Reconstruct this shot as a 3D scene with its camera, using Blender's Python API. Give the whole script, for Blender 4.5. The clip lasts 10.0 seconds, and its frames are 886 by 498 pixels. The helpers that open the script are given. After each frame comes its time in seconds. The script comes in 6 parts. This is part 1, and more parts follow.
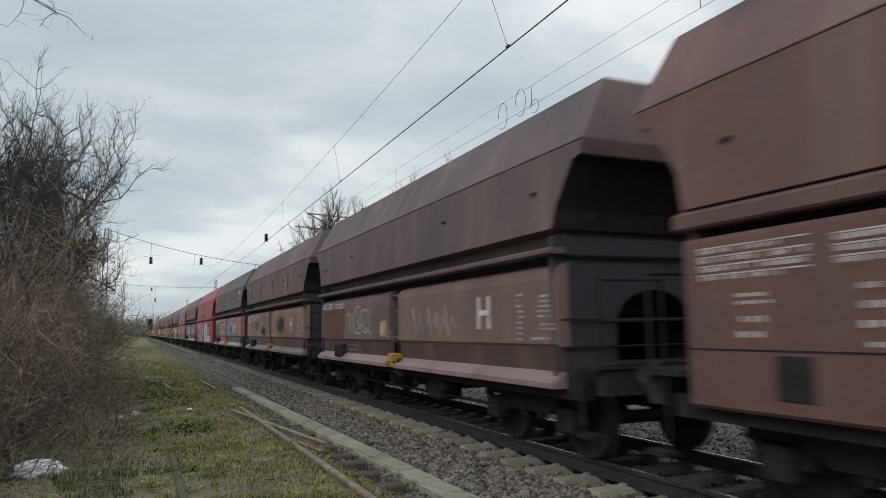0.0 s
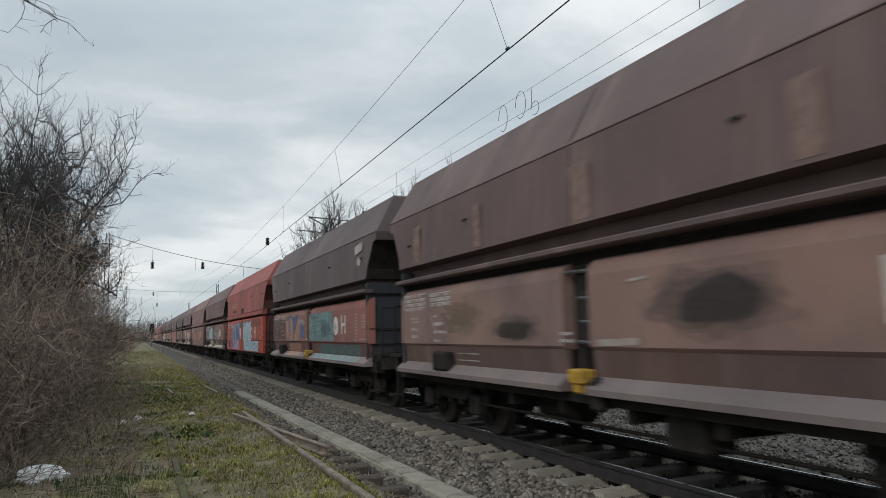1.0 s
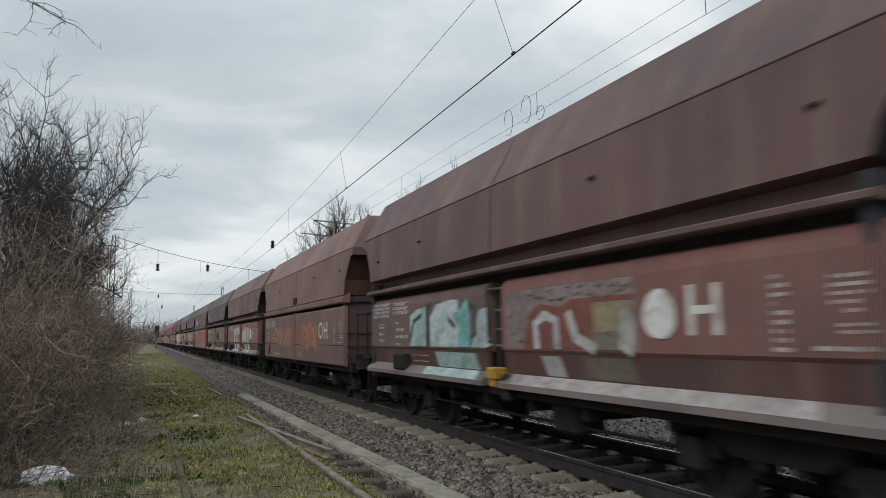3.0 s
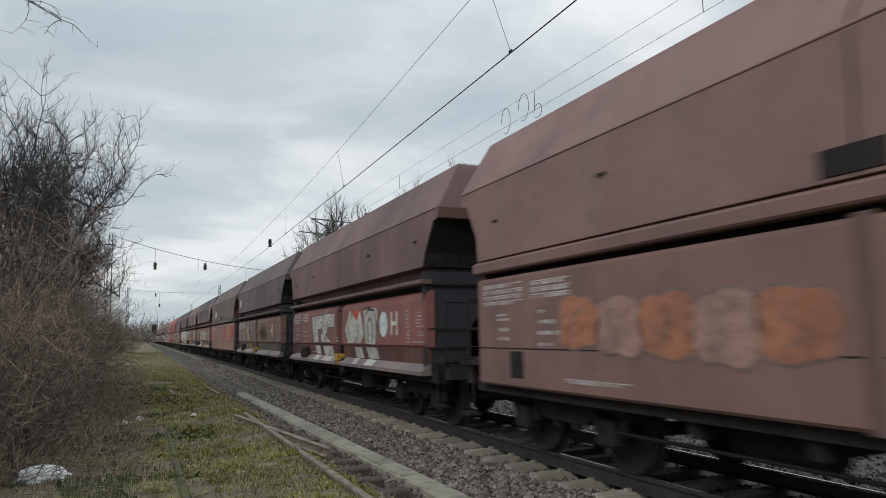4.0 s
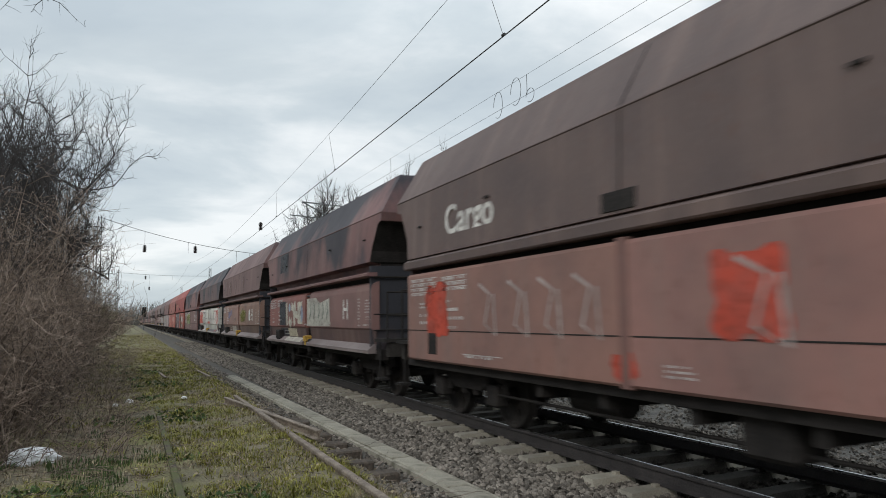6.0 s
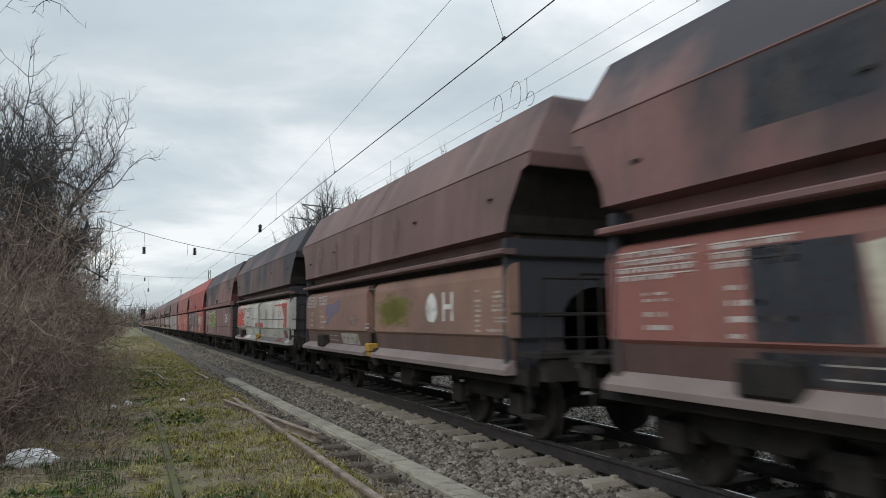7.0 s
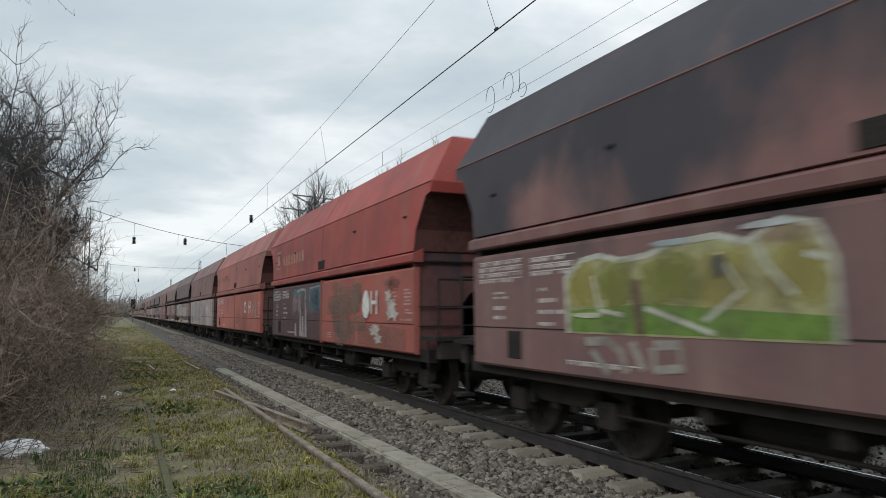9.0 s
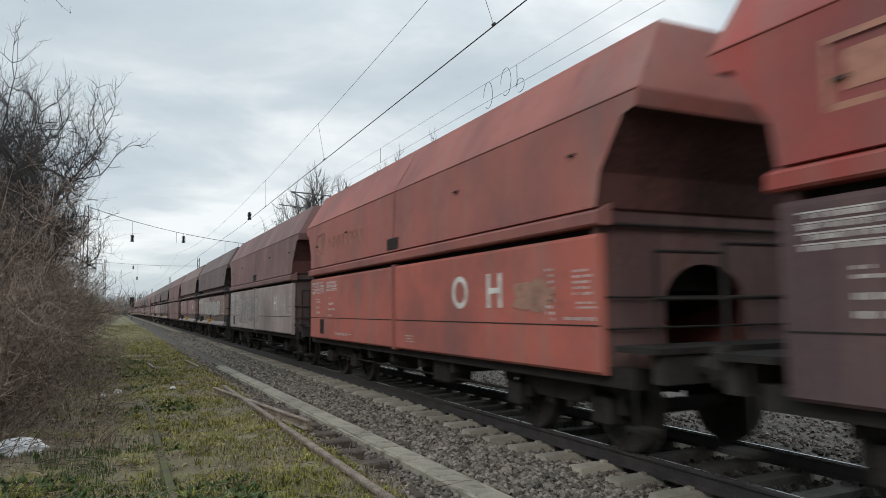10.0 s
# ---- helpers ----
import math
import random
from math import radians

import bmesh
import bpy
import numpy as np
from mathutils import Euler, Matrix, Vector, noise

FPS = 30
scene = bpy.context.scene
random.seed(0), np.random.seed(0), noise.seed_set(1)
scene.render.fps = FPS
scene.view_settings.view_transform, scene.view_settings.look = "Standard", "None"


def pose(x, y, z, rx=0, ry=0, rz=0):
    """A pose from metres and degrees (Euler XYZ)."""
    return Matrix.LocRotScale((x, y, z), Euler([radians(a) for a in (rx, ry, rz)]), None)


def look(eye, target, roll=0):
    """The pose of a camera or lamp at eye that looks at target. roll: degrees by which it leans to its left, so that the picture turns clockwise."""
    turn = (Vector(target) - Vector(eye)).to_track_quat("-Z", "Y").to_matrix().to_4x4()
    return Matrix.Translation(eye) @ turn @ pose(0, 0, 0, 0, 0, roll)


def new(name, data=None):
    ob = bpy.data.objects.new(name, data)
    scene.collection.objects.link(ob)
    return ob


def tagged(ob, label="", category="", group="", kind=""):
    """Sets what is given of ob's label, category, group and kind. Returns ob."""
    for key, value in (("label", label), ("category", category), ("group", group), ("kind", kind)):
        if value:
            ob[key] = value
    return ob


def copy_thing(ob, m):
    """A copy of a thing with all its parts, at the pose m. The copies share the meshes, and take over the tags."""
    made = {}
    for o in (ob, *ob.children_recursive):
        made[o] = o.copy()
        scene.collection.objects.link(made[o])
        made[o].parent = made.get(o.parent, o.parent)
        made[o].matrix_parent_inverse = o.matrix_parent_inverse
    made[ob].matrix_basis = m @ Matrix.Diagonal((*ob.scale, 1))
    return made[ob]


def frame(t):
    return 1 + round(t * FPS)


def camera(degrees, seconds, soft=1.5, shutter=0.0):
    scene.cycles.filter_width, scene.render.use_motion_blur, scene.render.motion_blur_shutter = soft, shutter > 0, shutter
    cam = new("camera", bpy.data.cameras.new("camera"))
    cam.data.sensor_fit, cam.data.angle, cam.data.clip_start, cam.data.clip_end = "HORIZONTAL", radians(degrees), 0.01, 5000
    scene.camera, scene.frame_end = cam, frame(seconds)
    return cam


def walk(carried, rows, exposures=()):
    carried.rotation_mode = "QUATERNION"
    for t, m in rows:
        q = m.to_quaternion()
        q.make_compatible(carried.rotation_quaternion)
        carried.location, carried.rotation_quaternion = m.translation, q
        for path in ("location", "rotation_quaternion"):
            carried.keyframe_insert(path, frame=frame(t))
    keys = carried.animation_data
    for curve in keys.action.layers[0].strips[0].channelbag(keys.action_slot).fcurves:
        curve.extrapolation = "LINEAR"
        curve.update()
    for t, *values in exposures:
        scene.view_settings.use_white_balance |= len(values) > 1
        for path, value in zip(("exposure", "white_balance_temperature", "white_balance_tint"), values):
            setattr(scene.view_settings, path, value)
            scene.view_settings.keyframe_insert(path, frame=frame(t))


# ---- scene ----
cam = camera(65.9, 10.0, soft=0.9, shutter=0.22)
EYE = (0.0, 0.0, 1.6)
# seconds, pitch above level, roll, yaw
TURNS = [(0.0, 6.63, 0.90, -24.05), (0.5, 6.72, 1.08, -23.95), (1.0, 6.85, 1.30, -23.90), (1.5, 7.09, 1.20, -23.79),
         (2.0, 7.14, 1.25, -23.55), (2.5, 7.15, 1.12, -23.67), (3.0, 7.19, 0.90, -23.56), (4.5, 6.74, 1.06, -23.96),
         (5.0, 6.13, 0.80, -24.46), (5.5, 5.63, 0.83, -24.53), (7.0, 5.96, 0.52, -24.58), (7.5, 5.83, 0.54, -24.89),
         (8.0, 5.60, 0.57, -25.06), (8.5, 5.47, 0.46, -25.14), (9.0, 5.21, 0.39, -25.30), (9.5, 5.01, 0.45, -25.50),
         (10.0, 4.88, 0.75, -25.38)]
walk(cam, [(t, pose(*EYE, 90 + p, r, y)) for t, p, r, y in TURNS], exposures=[(0.0, 0.0), (4.5, 0.0), (5.5, 0.16), (10.0, 0.18)])

# ---------------------------------------------------------------- light
SUN_EL, SUN_AZ = 32.0, 228.0


def make_world():
    w = bpy.data.worlds.new("overcast")
    scene.world = w
    w.use_nodes = True
    nt = w.node_tree
    n, l = nt.nodes, nt.links
    n.clear()
    out, bg = n.new("ShaderNodeOutputWorld"), n.new("ShaderNodeBackground")
    sky = n.new("ShaderNodeTexSky")
    sky.sky_type = "NISHITA"
    sky.sun_disc = False
    sky.sun_elevation, sky.sun_rotation = radians(SUN_EL), radians(SUN_AZ)
    dim = n.new("ShaderNodeVectorMath")
    dim.operation = "SCALE"
    dim.inputs["Scale"].default_value = 0.09
    l.new(sky.outputs[0], dim.inputs[0])
    tc, sep = n.new("ShaderNodeTexCoord"), n.new("ShaderNodeSeparateXYZ")
    l.new(tc.outputs["Generated"], sep.inputs[0])
    up = n.new("ShaderNodeMath")
    up.operation = "MAXIMUM"
    up.inputs[1].default_value = 0.0
    l.new(sep.outputs["Z"], up.inputs[0])
    lift = n.new("ShaderNodeMath")
    lift.inputs[1].default_value = 0.22
    l.new(up.outputs[0], lift.inputs[0])
    inv = n.new("ShaderNodeMath")
    inv.operation = "DIVIDE"
    inv.inputs[0].default_value = 1.0
    l.new(lift.outputs[0], inv.inputs[1])
    flat = n.new("ShaderNodeVectorMath")
    flat.operation = "SCALE"
    l.new(tc.outputs["Generated"], flat.inputs[0])
    l.new(inv.outputs[0], flat.inputs["Scale"])
    mp = n.new("ShaderNodeMapping")
    mp.inputs["Scale"].default_value = (0.75, 1.0, 0.0)
    mp.inputs["Location"].default_value = (3.1, 1.7, 0.4)
    l.new(flat.outputs[0], mp.inputs[0])
    big, fine = n.new("ShaderNodeTexNoise"), n.new("ShaderNodeTexNoise")
    big.inputs["Scale"].default_value, big.inputs["Detail"].default_value, big.inputs["Roughness"].default_value = 1.6, 7, 0.55
    big.inputs["Distortion"].default_value = 0.3
    fine.inputs["Scale"].default_value, fine.inputs["Detail"].default_value = 3.5, 5
    l.new(mp.outputs[0], big.inputs["Vector"])
    l.new(mp.outputs[0], fine.inputs["Vector"])
    add = n.new("ShaderNodeMath")
    add.operation = "MULTIPLY_ADD"
    add.inputs[1].default_value = 0.3
    l.new(fine.outputs["Fac"], add.inputs[0])
    l.new(big.outputs["Fac"], add.inputs[2])
    ramp = n.new("ShaderNodeValToRGB")
    e = ramp.color_ramp.elements
    e[0].position, e[0].color = 0.48, (0.50, 0.57, 0.62, 1)
    e[1].position, e[1].color = 0.84, (0.86, 0.89, 0.90, 1)
    mid = e.new(0.645)
    mid.color = (0.60, 0.665, 0.70, 1)
    l.new(add.outputs[0], ramp.inputs[0])
    mix = n.new("ShaderNodeMix")
    mix.data_type = "RGBA"
    mix.inputs["Factor"].default_value = 0.9
    l.new(dim.outputs[0], mix.inputs["A"])
    l.new(ramp.outputs[0], mix.inputs["B"])
    l.new(mix.outputs["Result"], bg.inputs[0])
    # an overcast dome grows brighter towards the zenith
    dome = n.new("ShaderNodeMapRange")
    dome.inputs["From Min"].default_value, dome.inputs["From Max"].default_value = 0.35, 1.0
    dome.inputs["To Min"].default_value, dome.inputs["To Max"].default_value = 1.0, 1.75
    l.new(sep.outputs["Z"], dome.inputs["Value"])
    l.new(dome.outputs[0], bg.inputs[1])
    l.new(bg.outputs[0], out.inputs[0])
    sun = bpy.data.lights.new("sun", "SUN")
    sun.energy, sun.angle, sun.color = 0.95, radians(25), (1.0, 0.96, 0.9)
    ob = new("sun", sun)
    az = radians(SUN_AZ)
    ob.matrix_world = look((0, 0, 50), (0 - math.sin(az) * 50, 0 - math.cos(az) * 50, 50 - 50 * math.tan(radians(SUN_EL))))


make_world()


# ---------------------------------------------------------------- materials
def material(name, dark, light, rough=0.8, scale=6.0, fine=60.0, bump=0.3, metal=0.0, coords="Object", stretch=(1, 1, 1), depth=0.01,
             patch=None, patch_at=(0.55, 0.7), patch_scale=1.0, specular=0.5):
    """Two-scale mottled surface between two colours, with an optional third colour in patches."""
    m = bpy.data.materials.new(name)
    m.use_nodes = True
    n, l = m.node_tree.nodes, m.node_tree.links
    b = n["Principled BSDF"]
    b.inputs["Metallic"].default_value = metal
    b.inputs["Specular IOR Level"].default_value = specular
    tc, mp = n.new("ShaderNodeTexCoord"), n.new("ShaderNodeMapping")
    mp.inputs["Scale"].default_value = stretch
    l.new(tc.outputs[coords], mp.inputs[0])
    a, f = n.new("ShaderNodeTexNoise"), n.new("ShaderNodeTexNoise")
    a.inputs["Scale"].default_value, a.inputs["Detail"].default_value = scale, 6
    f.inputs["Scale"].default_value, f.inputs["Detail"].default_value = fine, 4
    l.new(mp.outputs[0], a.inputs["Vector"])
    l.new(mp.outputs[0], f.inputs["Vector"])
    s = n.new("ShaderNodeMath")
    s.operation = "MULTIPLY_ADD"
    s.inputs[1].default_value = 0.5
    l.new(f.outputs["Fac"], s.inputs[0])
    h = n.new("ShaderNodeMath")
    h.operation = "MULTIPLY"
    h.inputs[1].default_value = 0.5
    l.new(a.outputs["Fac"], h.inputs[0])
    l.new(h.outputs[0], s.inputs[2])
    r = n.new("ShaderNodeValToRGB")
    r.color_ramp.elements[0].position, r.color_ramp.elements[0].color = 0.36, (*dark, 1)
    r.color_ramp.elements[1].position, r.color_ramp.elements[1].color = 0.64, (*light, 1)
    l.new(s.outputs[0], r.inputs[0])
    colour = r.outputs[0]
    if patch:
        p, pr, mx = n.new("ShaderNodeTexNoise"), n.new("ShaderNodeValToRGB"), n.new("ShaderNodeMix")
        p.inputs["Scale"].default_value, p.inputs["Detail"].default_value = patch_scale, 7
        l.new(mp.outputs[0], p.inputs["Vector"])
        pr.color_ramp.elements[0].position, pr.color_ramp.elements[1].position = patch_at
        l.new(p.outputs["Fac"], pr.inputs[0])
        mx.data_type = "RGBA"
        mx.inputs["B"].default_value = (*patch, 1)
        l.new(pr.outputs[0], mx.inputs["Factor"])
        l.new(colour, mx.inputs["A"])
        colour = mx.outputs["Result"]
    l.new(colour, b.inputs["Base Color"])
    rr = n.new("ShaderNodeMapRange")
    rr.inputs["To Min"].default_value, rr.inputs["To Max"].default_value = max(0.05, rough - 0.12), min(1, rough + 0.12)
    l.new(a.outputs["Fac"], rr.inputs["Value"])
    l.new(rr.outputs[0], b.inputs["Roughness"])
    if bump:
        bp = n.new("ShaderNodeBump")
        bp.inputs["Strength"].default_value, bp.inputs["Distance"].default_value = bump, depth
        l.new(s.outputs[0], bp.inputs["Height"])
        l.new(bp.outputs[0], b.inputs["Normal"])
    return m


def per_piece(m, low=0.7, high=1.25, island=False):
    """Vary a material's brightness from piece to piece."""
    n, l = m.node_tree.nodes, m.node_tree.links
    b = n["Principled BSDF"]
    src = b.inputs["Base Color"].links[0].from_socket
    info = n.new("ShaderNodeNewGeometry" if island else "ShaderNodeObjectInfo")
    rnd = info.outputs["Random Per Island" if island else "Random"]
    mr, sc = n.new("ShaderNodeMapRange"), n.new("ShaderNodeVectorMath")
    mr.inputs["To Min"].default_value, mr.inputs["To Max"].default_value = low, high
    l.new(rnd, mr.inputs["Value"])
    sc.operation = "SCALE"
    l.new(src, sc.inputs[0])
    l.new(mr.outputs[0], sc.inputs["Scale"])
    l.new(sc.outputs[0], b.inputs["Base Color"])
    return m


def wagon_paint():
    """Weathered wagon paint: the object's colour, grime streaks, rust flecks; the colour's alpha tells how clean it is of soot."""
    m = bpy.data.materials.new("wagon paint")
    m.use_nodes = True
    n, l = m.node_tree.nodes, m.node_tree.links
    b = n["Principled BSDF"]
    tc, info = n.new("ShaderNodeTexCoord"), n.new("ShaderNodeObjectInfo")
    shift = n.new("ShaderNodeVectorMath")
    l.new(tc.outputs["Object"], shift.inputs[0])
    ofs = n.new("ShaderNodeMath")
    ofs.operation = "MULTIPLY"
    ofs.inputs[1].default_value = 37.0
    l.new(info.outputs["Random"], ofs.inputs[0])
    l.new(ofs.outputs[0], shift.inputs[1])

    def tex(scale, stretch, detail=6, rough=0.6):
        mp, t = n.new("ShaderNodeMapping"), n.new("ShaderNodeTexNoise")
        mp.inputs["Scale"].default_value = stretch
        t.inputs["Scale"].default_value, t.inputs["Detail"].default_value, t.inputs["Roughness"].default_value = scale, detail, rough
        l.new(shift.outputs[0], mp.inputs[0])
        l.new(mp.outputs[0], t.inputs["Vector"])
        return t.outputs["Fac"]

    def ramp(src, a, c):
        r = n.new("ShaderNodeMapRange")
        r.inputs["From Min"].default_value, r.inputs["From Max"].default_value = a, c
        l.new(src, r.inputs["Value"])
        return r.outputs[0]

    def blend(fac, a, c, k=1.0):
        x = n.new("ShaderNodeMix")
        x.data_type = "RGBA"
        if k != 1.0:
            q = n.new("ShaderNodeMath")
            q.operation = "MULTIPLY"
            q.inputs[1].default_value = k
            l.new(fac, q.inputs[0])
            fac = q.outputs[0]
        l.new(fac, x.inputs["Factor"])
        for v, s in ((a, "A"), (c, "B")):
            if isinstance(v, tuple):
                x.inputs[s].default_value = v
            else:
                l.new(v, x.inputs[s])
        return x.outputs["Result"]

    broad, streak, fleck, soot = tex(0.55, (1, 1, 1)), tex(1.0, (1, 2.2, 0.16), 5), tex(9, (1, 1, 0.6), 8), tex(0.5, (1, 1, 0.6), 6)
    col = info.outputs["Color"]
    col = blend(ramp(streak, 0.5, 0.70), col, (0.25, 0.17, 0.145, 1), 0.5)
    col = blend(ramp(broad, 0.42, 0.7), col, (0.072, 0.058, 0.063, 1), 0.52)
    col = blend(ramp(fleck, 0.57, 0.76), col, (0.13, 0.06, 0.042, 1), 0.55)
    grain = tex(38, (1, 1, 0.35), 3)
    col = blend(ramp(grain, 0.52, 0.75), col, (0.22, 0.17, 0.155, 1), 0.28)
    # soot lies where the noise exceeds the object's clean share
    d = n.new("ShaderNodeMath")
    d.operation = "SUBTRACT"
    l.new(soot, d.inputs[0])
    half = n.new("ShaderNodeMath")
    half.operation = "MULTIPLY"
    half.inputs[1].default_value = 0.75
    l.new(info.outputs["Alpha"], half.inputs[0])
    l.new(half.outputs[0], d.inputs[1])
    # soot gathers towards the loading rim
    sp, rim = n.new("ShaderNodeSeparateXYZ"), n.new("ShaderNodeMath")
    l.new(tc.outputs["Object"], sp.inputs[0])
    rim.operation = "MULTIPLY_ADD"
    rim.inputs[1].default_value, rim.inputs[2].default_value = 0.13, -0.44
    l.new(sp.outputs["Z"], rim.inputs[0])
    both = n.new("ShaderNodeMath")
    l.new(d.outputs[0], both.inputs[0])
    l.new(rim.outputs[0], both.inputs[1])
    col = blend(ramp(both.outputs[0], 0.0, 0.15), col, (0.026, 0.030, 0.04, 1), 0.9)
    l.new(col, b.inputs["Base Color"])
    l.new(ramp(broad, -1.0, 1.2), b.inputs["Roughness"])
    bp = n.new("ShaderNodeBump")
    bp.inputs["Strength"].default_value, bp.inputs["Distance"].default_value = 0.12, 0.02
    l.new(broad, bp.inputs["Height"])
    l.new(bp.outputs[0], b.inputs["Normal"])
    return m


def spray_paint():
    m = bpy.data.materials.new("sprayed paint")
    m.use_nodes = True
    n, l = m.node_tree.nodes, m.node_tree.links
    b = n["Principled BSDF"]
    tc, info, t, r, x = (n.new("ShaderNode" + k) for k in ("TexCoord", "ObjectInfo", "TexNoise", "MapRange", "Mix"))
    t.inputs["Scale"].default_value, t.inputs["Detail"].default_value = 3.0, 8
    l.new(tc.outputs["Object"], t.inputs["Vector"])
    r.inputs["From Min"].default_value, r.inputs["From Max"].default_value = 0.45, 0.75
    r.inputs["To Max"].default_value = 0.5
    l.new(t.outputs["Fac"], r.inputs["Value"])
    x.data_type = "RGBA"
    x.inputs["B"].default_value = (0.12, 0.09, 0.08, 1)
    l.new(info.outputs["Color"], x.inputs["A"])
    l.new(r.outputs[0], x.inputs["Factor"])
    l.new(x.outputs["Result"], b.inputs["Base Color"])
    b.inputs["Roughness"].default_value = 0.6
    # worn thin in flecks and broad rubs, so that the wall shows through
    wear, rub, low, a0, a1, al = (n.new("ShaderNode" + k) for k in ("TexNoise", "TexNoise", "Math", "MapRange", "MapRange", "Math"))
    wear.inputs["Scale"].default_value, wear.inputs["Detail"].default_value = 11.0, 7
    rub.inputs["Scale"].default_value, rub.inputs["Detail"].default_value = 1.7, 5
    for k in (wear, rub):
        l.new(tc.outputs["Object"], k.inputs["Vector"])
    for k, src, lo, hi, least in ((a0, wear, 0.36, 0.52, 0.72), (a1, rub, 0.30, 0.50, 0.8)):
        l.new(src.outputs["Fac"], k.inputs["Value"])
        k.inputs["From Min"].default_value, k.inputs["From Max"].default_value, k.inputs["To Min"].default_value = lo, hi, least
    al.operation = "MULTIPLY"
    l.new(a0.outputs[0], al.inputs[0])
    l.new(a1.outputs[0], al.inputs[1])
    low.operation = "MULTIPLY"
    l.new(al.outputs[0], low.inputs[0])
    l.new(info.outputs["Alpha"], low.inputs[1])
    l.new(low.outputs[0], b.inputs["Alpha"])
    return m


PAINT, SPRAY = wagon_paint(), spray_paint()
IRON = material("sooty iron", (0.017, 0.016, 0.016), (0.042, 0.038, 0.036), 0.85, 4, 40, specular=0.12)
WHEEL = material("worn wheel steel", (0.022, 0.021, 0.02), (0.052, 0.046, 0.043), 0.75, 5, 50, specular=0.15)
RAIL = material("rusty rail steel", (0.028, 0.026, 0.027), (0.062, 0.056, 0.055), 0.6, 5, 60, specular=0.3)
HEAD = material("polished rail head", (0.45, 0.45, 0.46), (0.65, 0.65, 0.66), 0.28, 8, 80, 0.05, metal=0.9)
# red-brown of the wagon ends, with the shade under the overhang in its colour
END_PAINT = material("grimy red-brown end plates dimmed for shade", (0.032, 0.017, 0.016), (0.115, 0.052, 0.047), 0.8, 1.5, 30, 0.2, stretch=(1, 1, 0.3), specular=0.2)
OLD_RAIL = material("old rusted rail", (0.10, 0.077, 0.06), (0.33, 0.275, 0.225), 0.9, 6, 50)
BURIED_RAIL = material("mossy buried rail", (0.045, 0.036, 0.027), (0.15, 0.125, 0.09), 0.95, 4, 50, patch=(0.09, 0.095, 0.035), patch_at=(0.45, 0.55), patch_scale=2)
CONCRETE = per_piece(material("sleeper concrete", (0.25, 0.228, 0.185), (0.40, 0.37, 0.31), 0.9, 5, 70), 0.75, 1.15)
# darker concrete for between the rails: the train's shade is in the colour
SHADED_CONCRETE = per_piece(material("sleeper concrete darkened as shade", (0.045, 0.042, 0.038), (0.14, 0.13, 0.115), 0.95, 4, 60), 0.7, 1.3)
SLAB = per_piece(material("trough concrete", (0.21, 0.195, 0.155), (0.39, 0.365, 0.30), 0.9, 4, 60, patch=(0.13, 0.12, 0.09), patch_scale=3), 0.8, 1.1)
STONE = per_piece(material("ballast stone", (0.095, 0.083, 0.072), (0.25, 0.222, 0.19), 0.95, 10, 90, specular=0.2), 0.35, 1.5, island=True)
TIMBER = material("rotten timber", (0.035, 0.028, 0.022), (0.12, 0.095, 0.075), 0.95, 5, 60, 0.6, stretch=(6, 1, 6))
GROUND = material("rough ground", (0.065, 0.055, 0.037), (0.255, 0.22, 0.148), 0.98, 2.3, 40, 0.9, depth=0.03, patch=(0.19, 0.185, 0.065), patch_at=(0.47, 0.62), patch_scale=0.9)
BALLAST = material("ballast bed", (0.045, 0.04, 0.035), (0.15, 0.136, 0.118), 0.98, 3, 22, 1.0, depth=0.05)
# bed and stones between the rails, shade under the train put into their colour
SHADED_BED = material("ballast bed darkened as shade", (0.016, 0.015, 0.015), (0.06, 0.055, 0.05), 0.98, 3, 22, 1.0, depth=0.05)
SHADED_STONE = per_piece(material("ballast stone darkened as shade", (0.028, 0.026, 0.025), (0.10, 0.092, 0.083), 0.95, 10, 90, specular=0.2), 0.4, 1.6, island=True)
BARK = per_piece(material("twig bark", (0.13, 0.10, 0.083), (0.31, 0.245, 0.20), 0.95, 4, 30, 0, specular=0.1), 0.2, 1.65, island=True)
FAR_BARK = material("far woodland bark", (0.07, 0.068, 0.062), (0.14, 0.135, 0.12), 0.95, 0.1, 1.0, 0, specular=0.05)
IVY = per_piece(material("evergreen leaves", (0.035, 0.05, 0.016), (0.10, 0.115, 0.04), 0.8, 2, 15, 0, specular=0.15), 0.5, 1.5, island=True)
BARK_DARK = material("tree bark", (0.022, 0.02, 0.02), (0.055, 0.049, 0.047), 0.95, 5, 40, 0)
BLADE = per_piece(material("grass blades", (0.15, 0.153, 0.034), (0.34, 0.31, 0.09), 0.85, 1.2, 9, 0, specular=0.2), 0.4, 1.45, island=True)
STRAW = per_piece(material("dead grass", (0.16, 0.13, 0.078), (0.36, 0.295, 0.19), 0.9, 1.5, 9, 0), 0.4, 1.5, island=True)
LEAF = per_piece(material("weed leaves", (0.03, 0.06, 0.014), (0.07, 0.115, 0.028), 0.7, 5, 20, 0), 0.6, 1.5, island=True)
WIRE = material("copper wire", (0.02, 0.02, 0.021), (0.045, 0.045, 0.046), 0.6, 5, 50, 0)
STEEL = material("galvanised mast steel", (0.05, 0.055, 0.06), (0.11, 0.115, 0.12), 0.7, 4, 40)
CERAMIC = material("brown insulator glaze", (0.012, 0.009, 0.009), (0.03, 0.022, 0.02), 0.35, 6, 50, 0)
PLASTIC = material("crumpled white plastic", (0.60, 0.61, 0.62), (0.80, 0.81, 0.82), 0.45, 6, 40, 0.3)


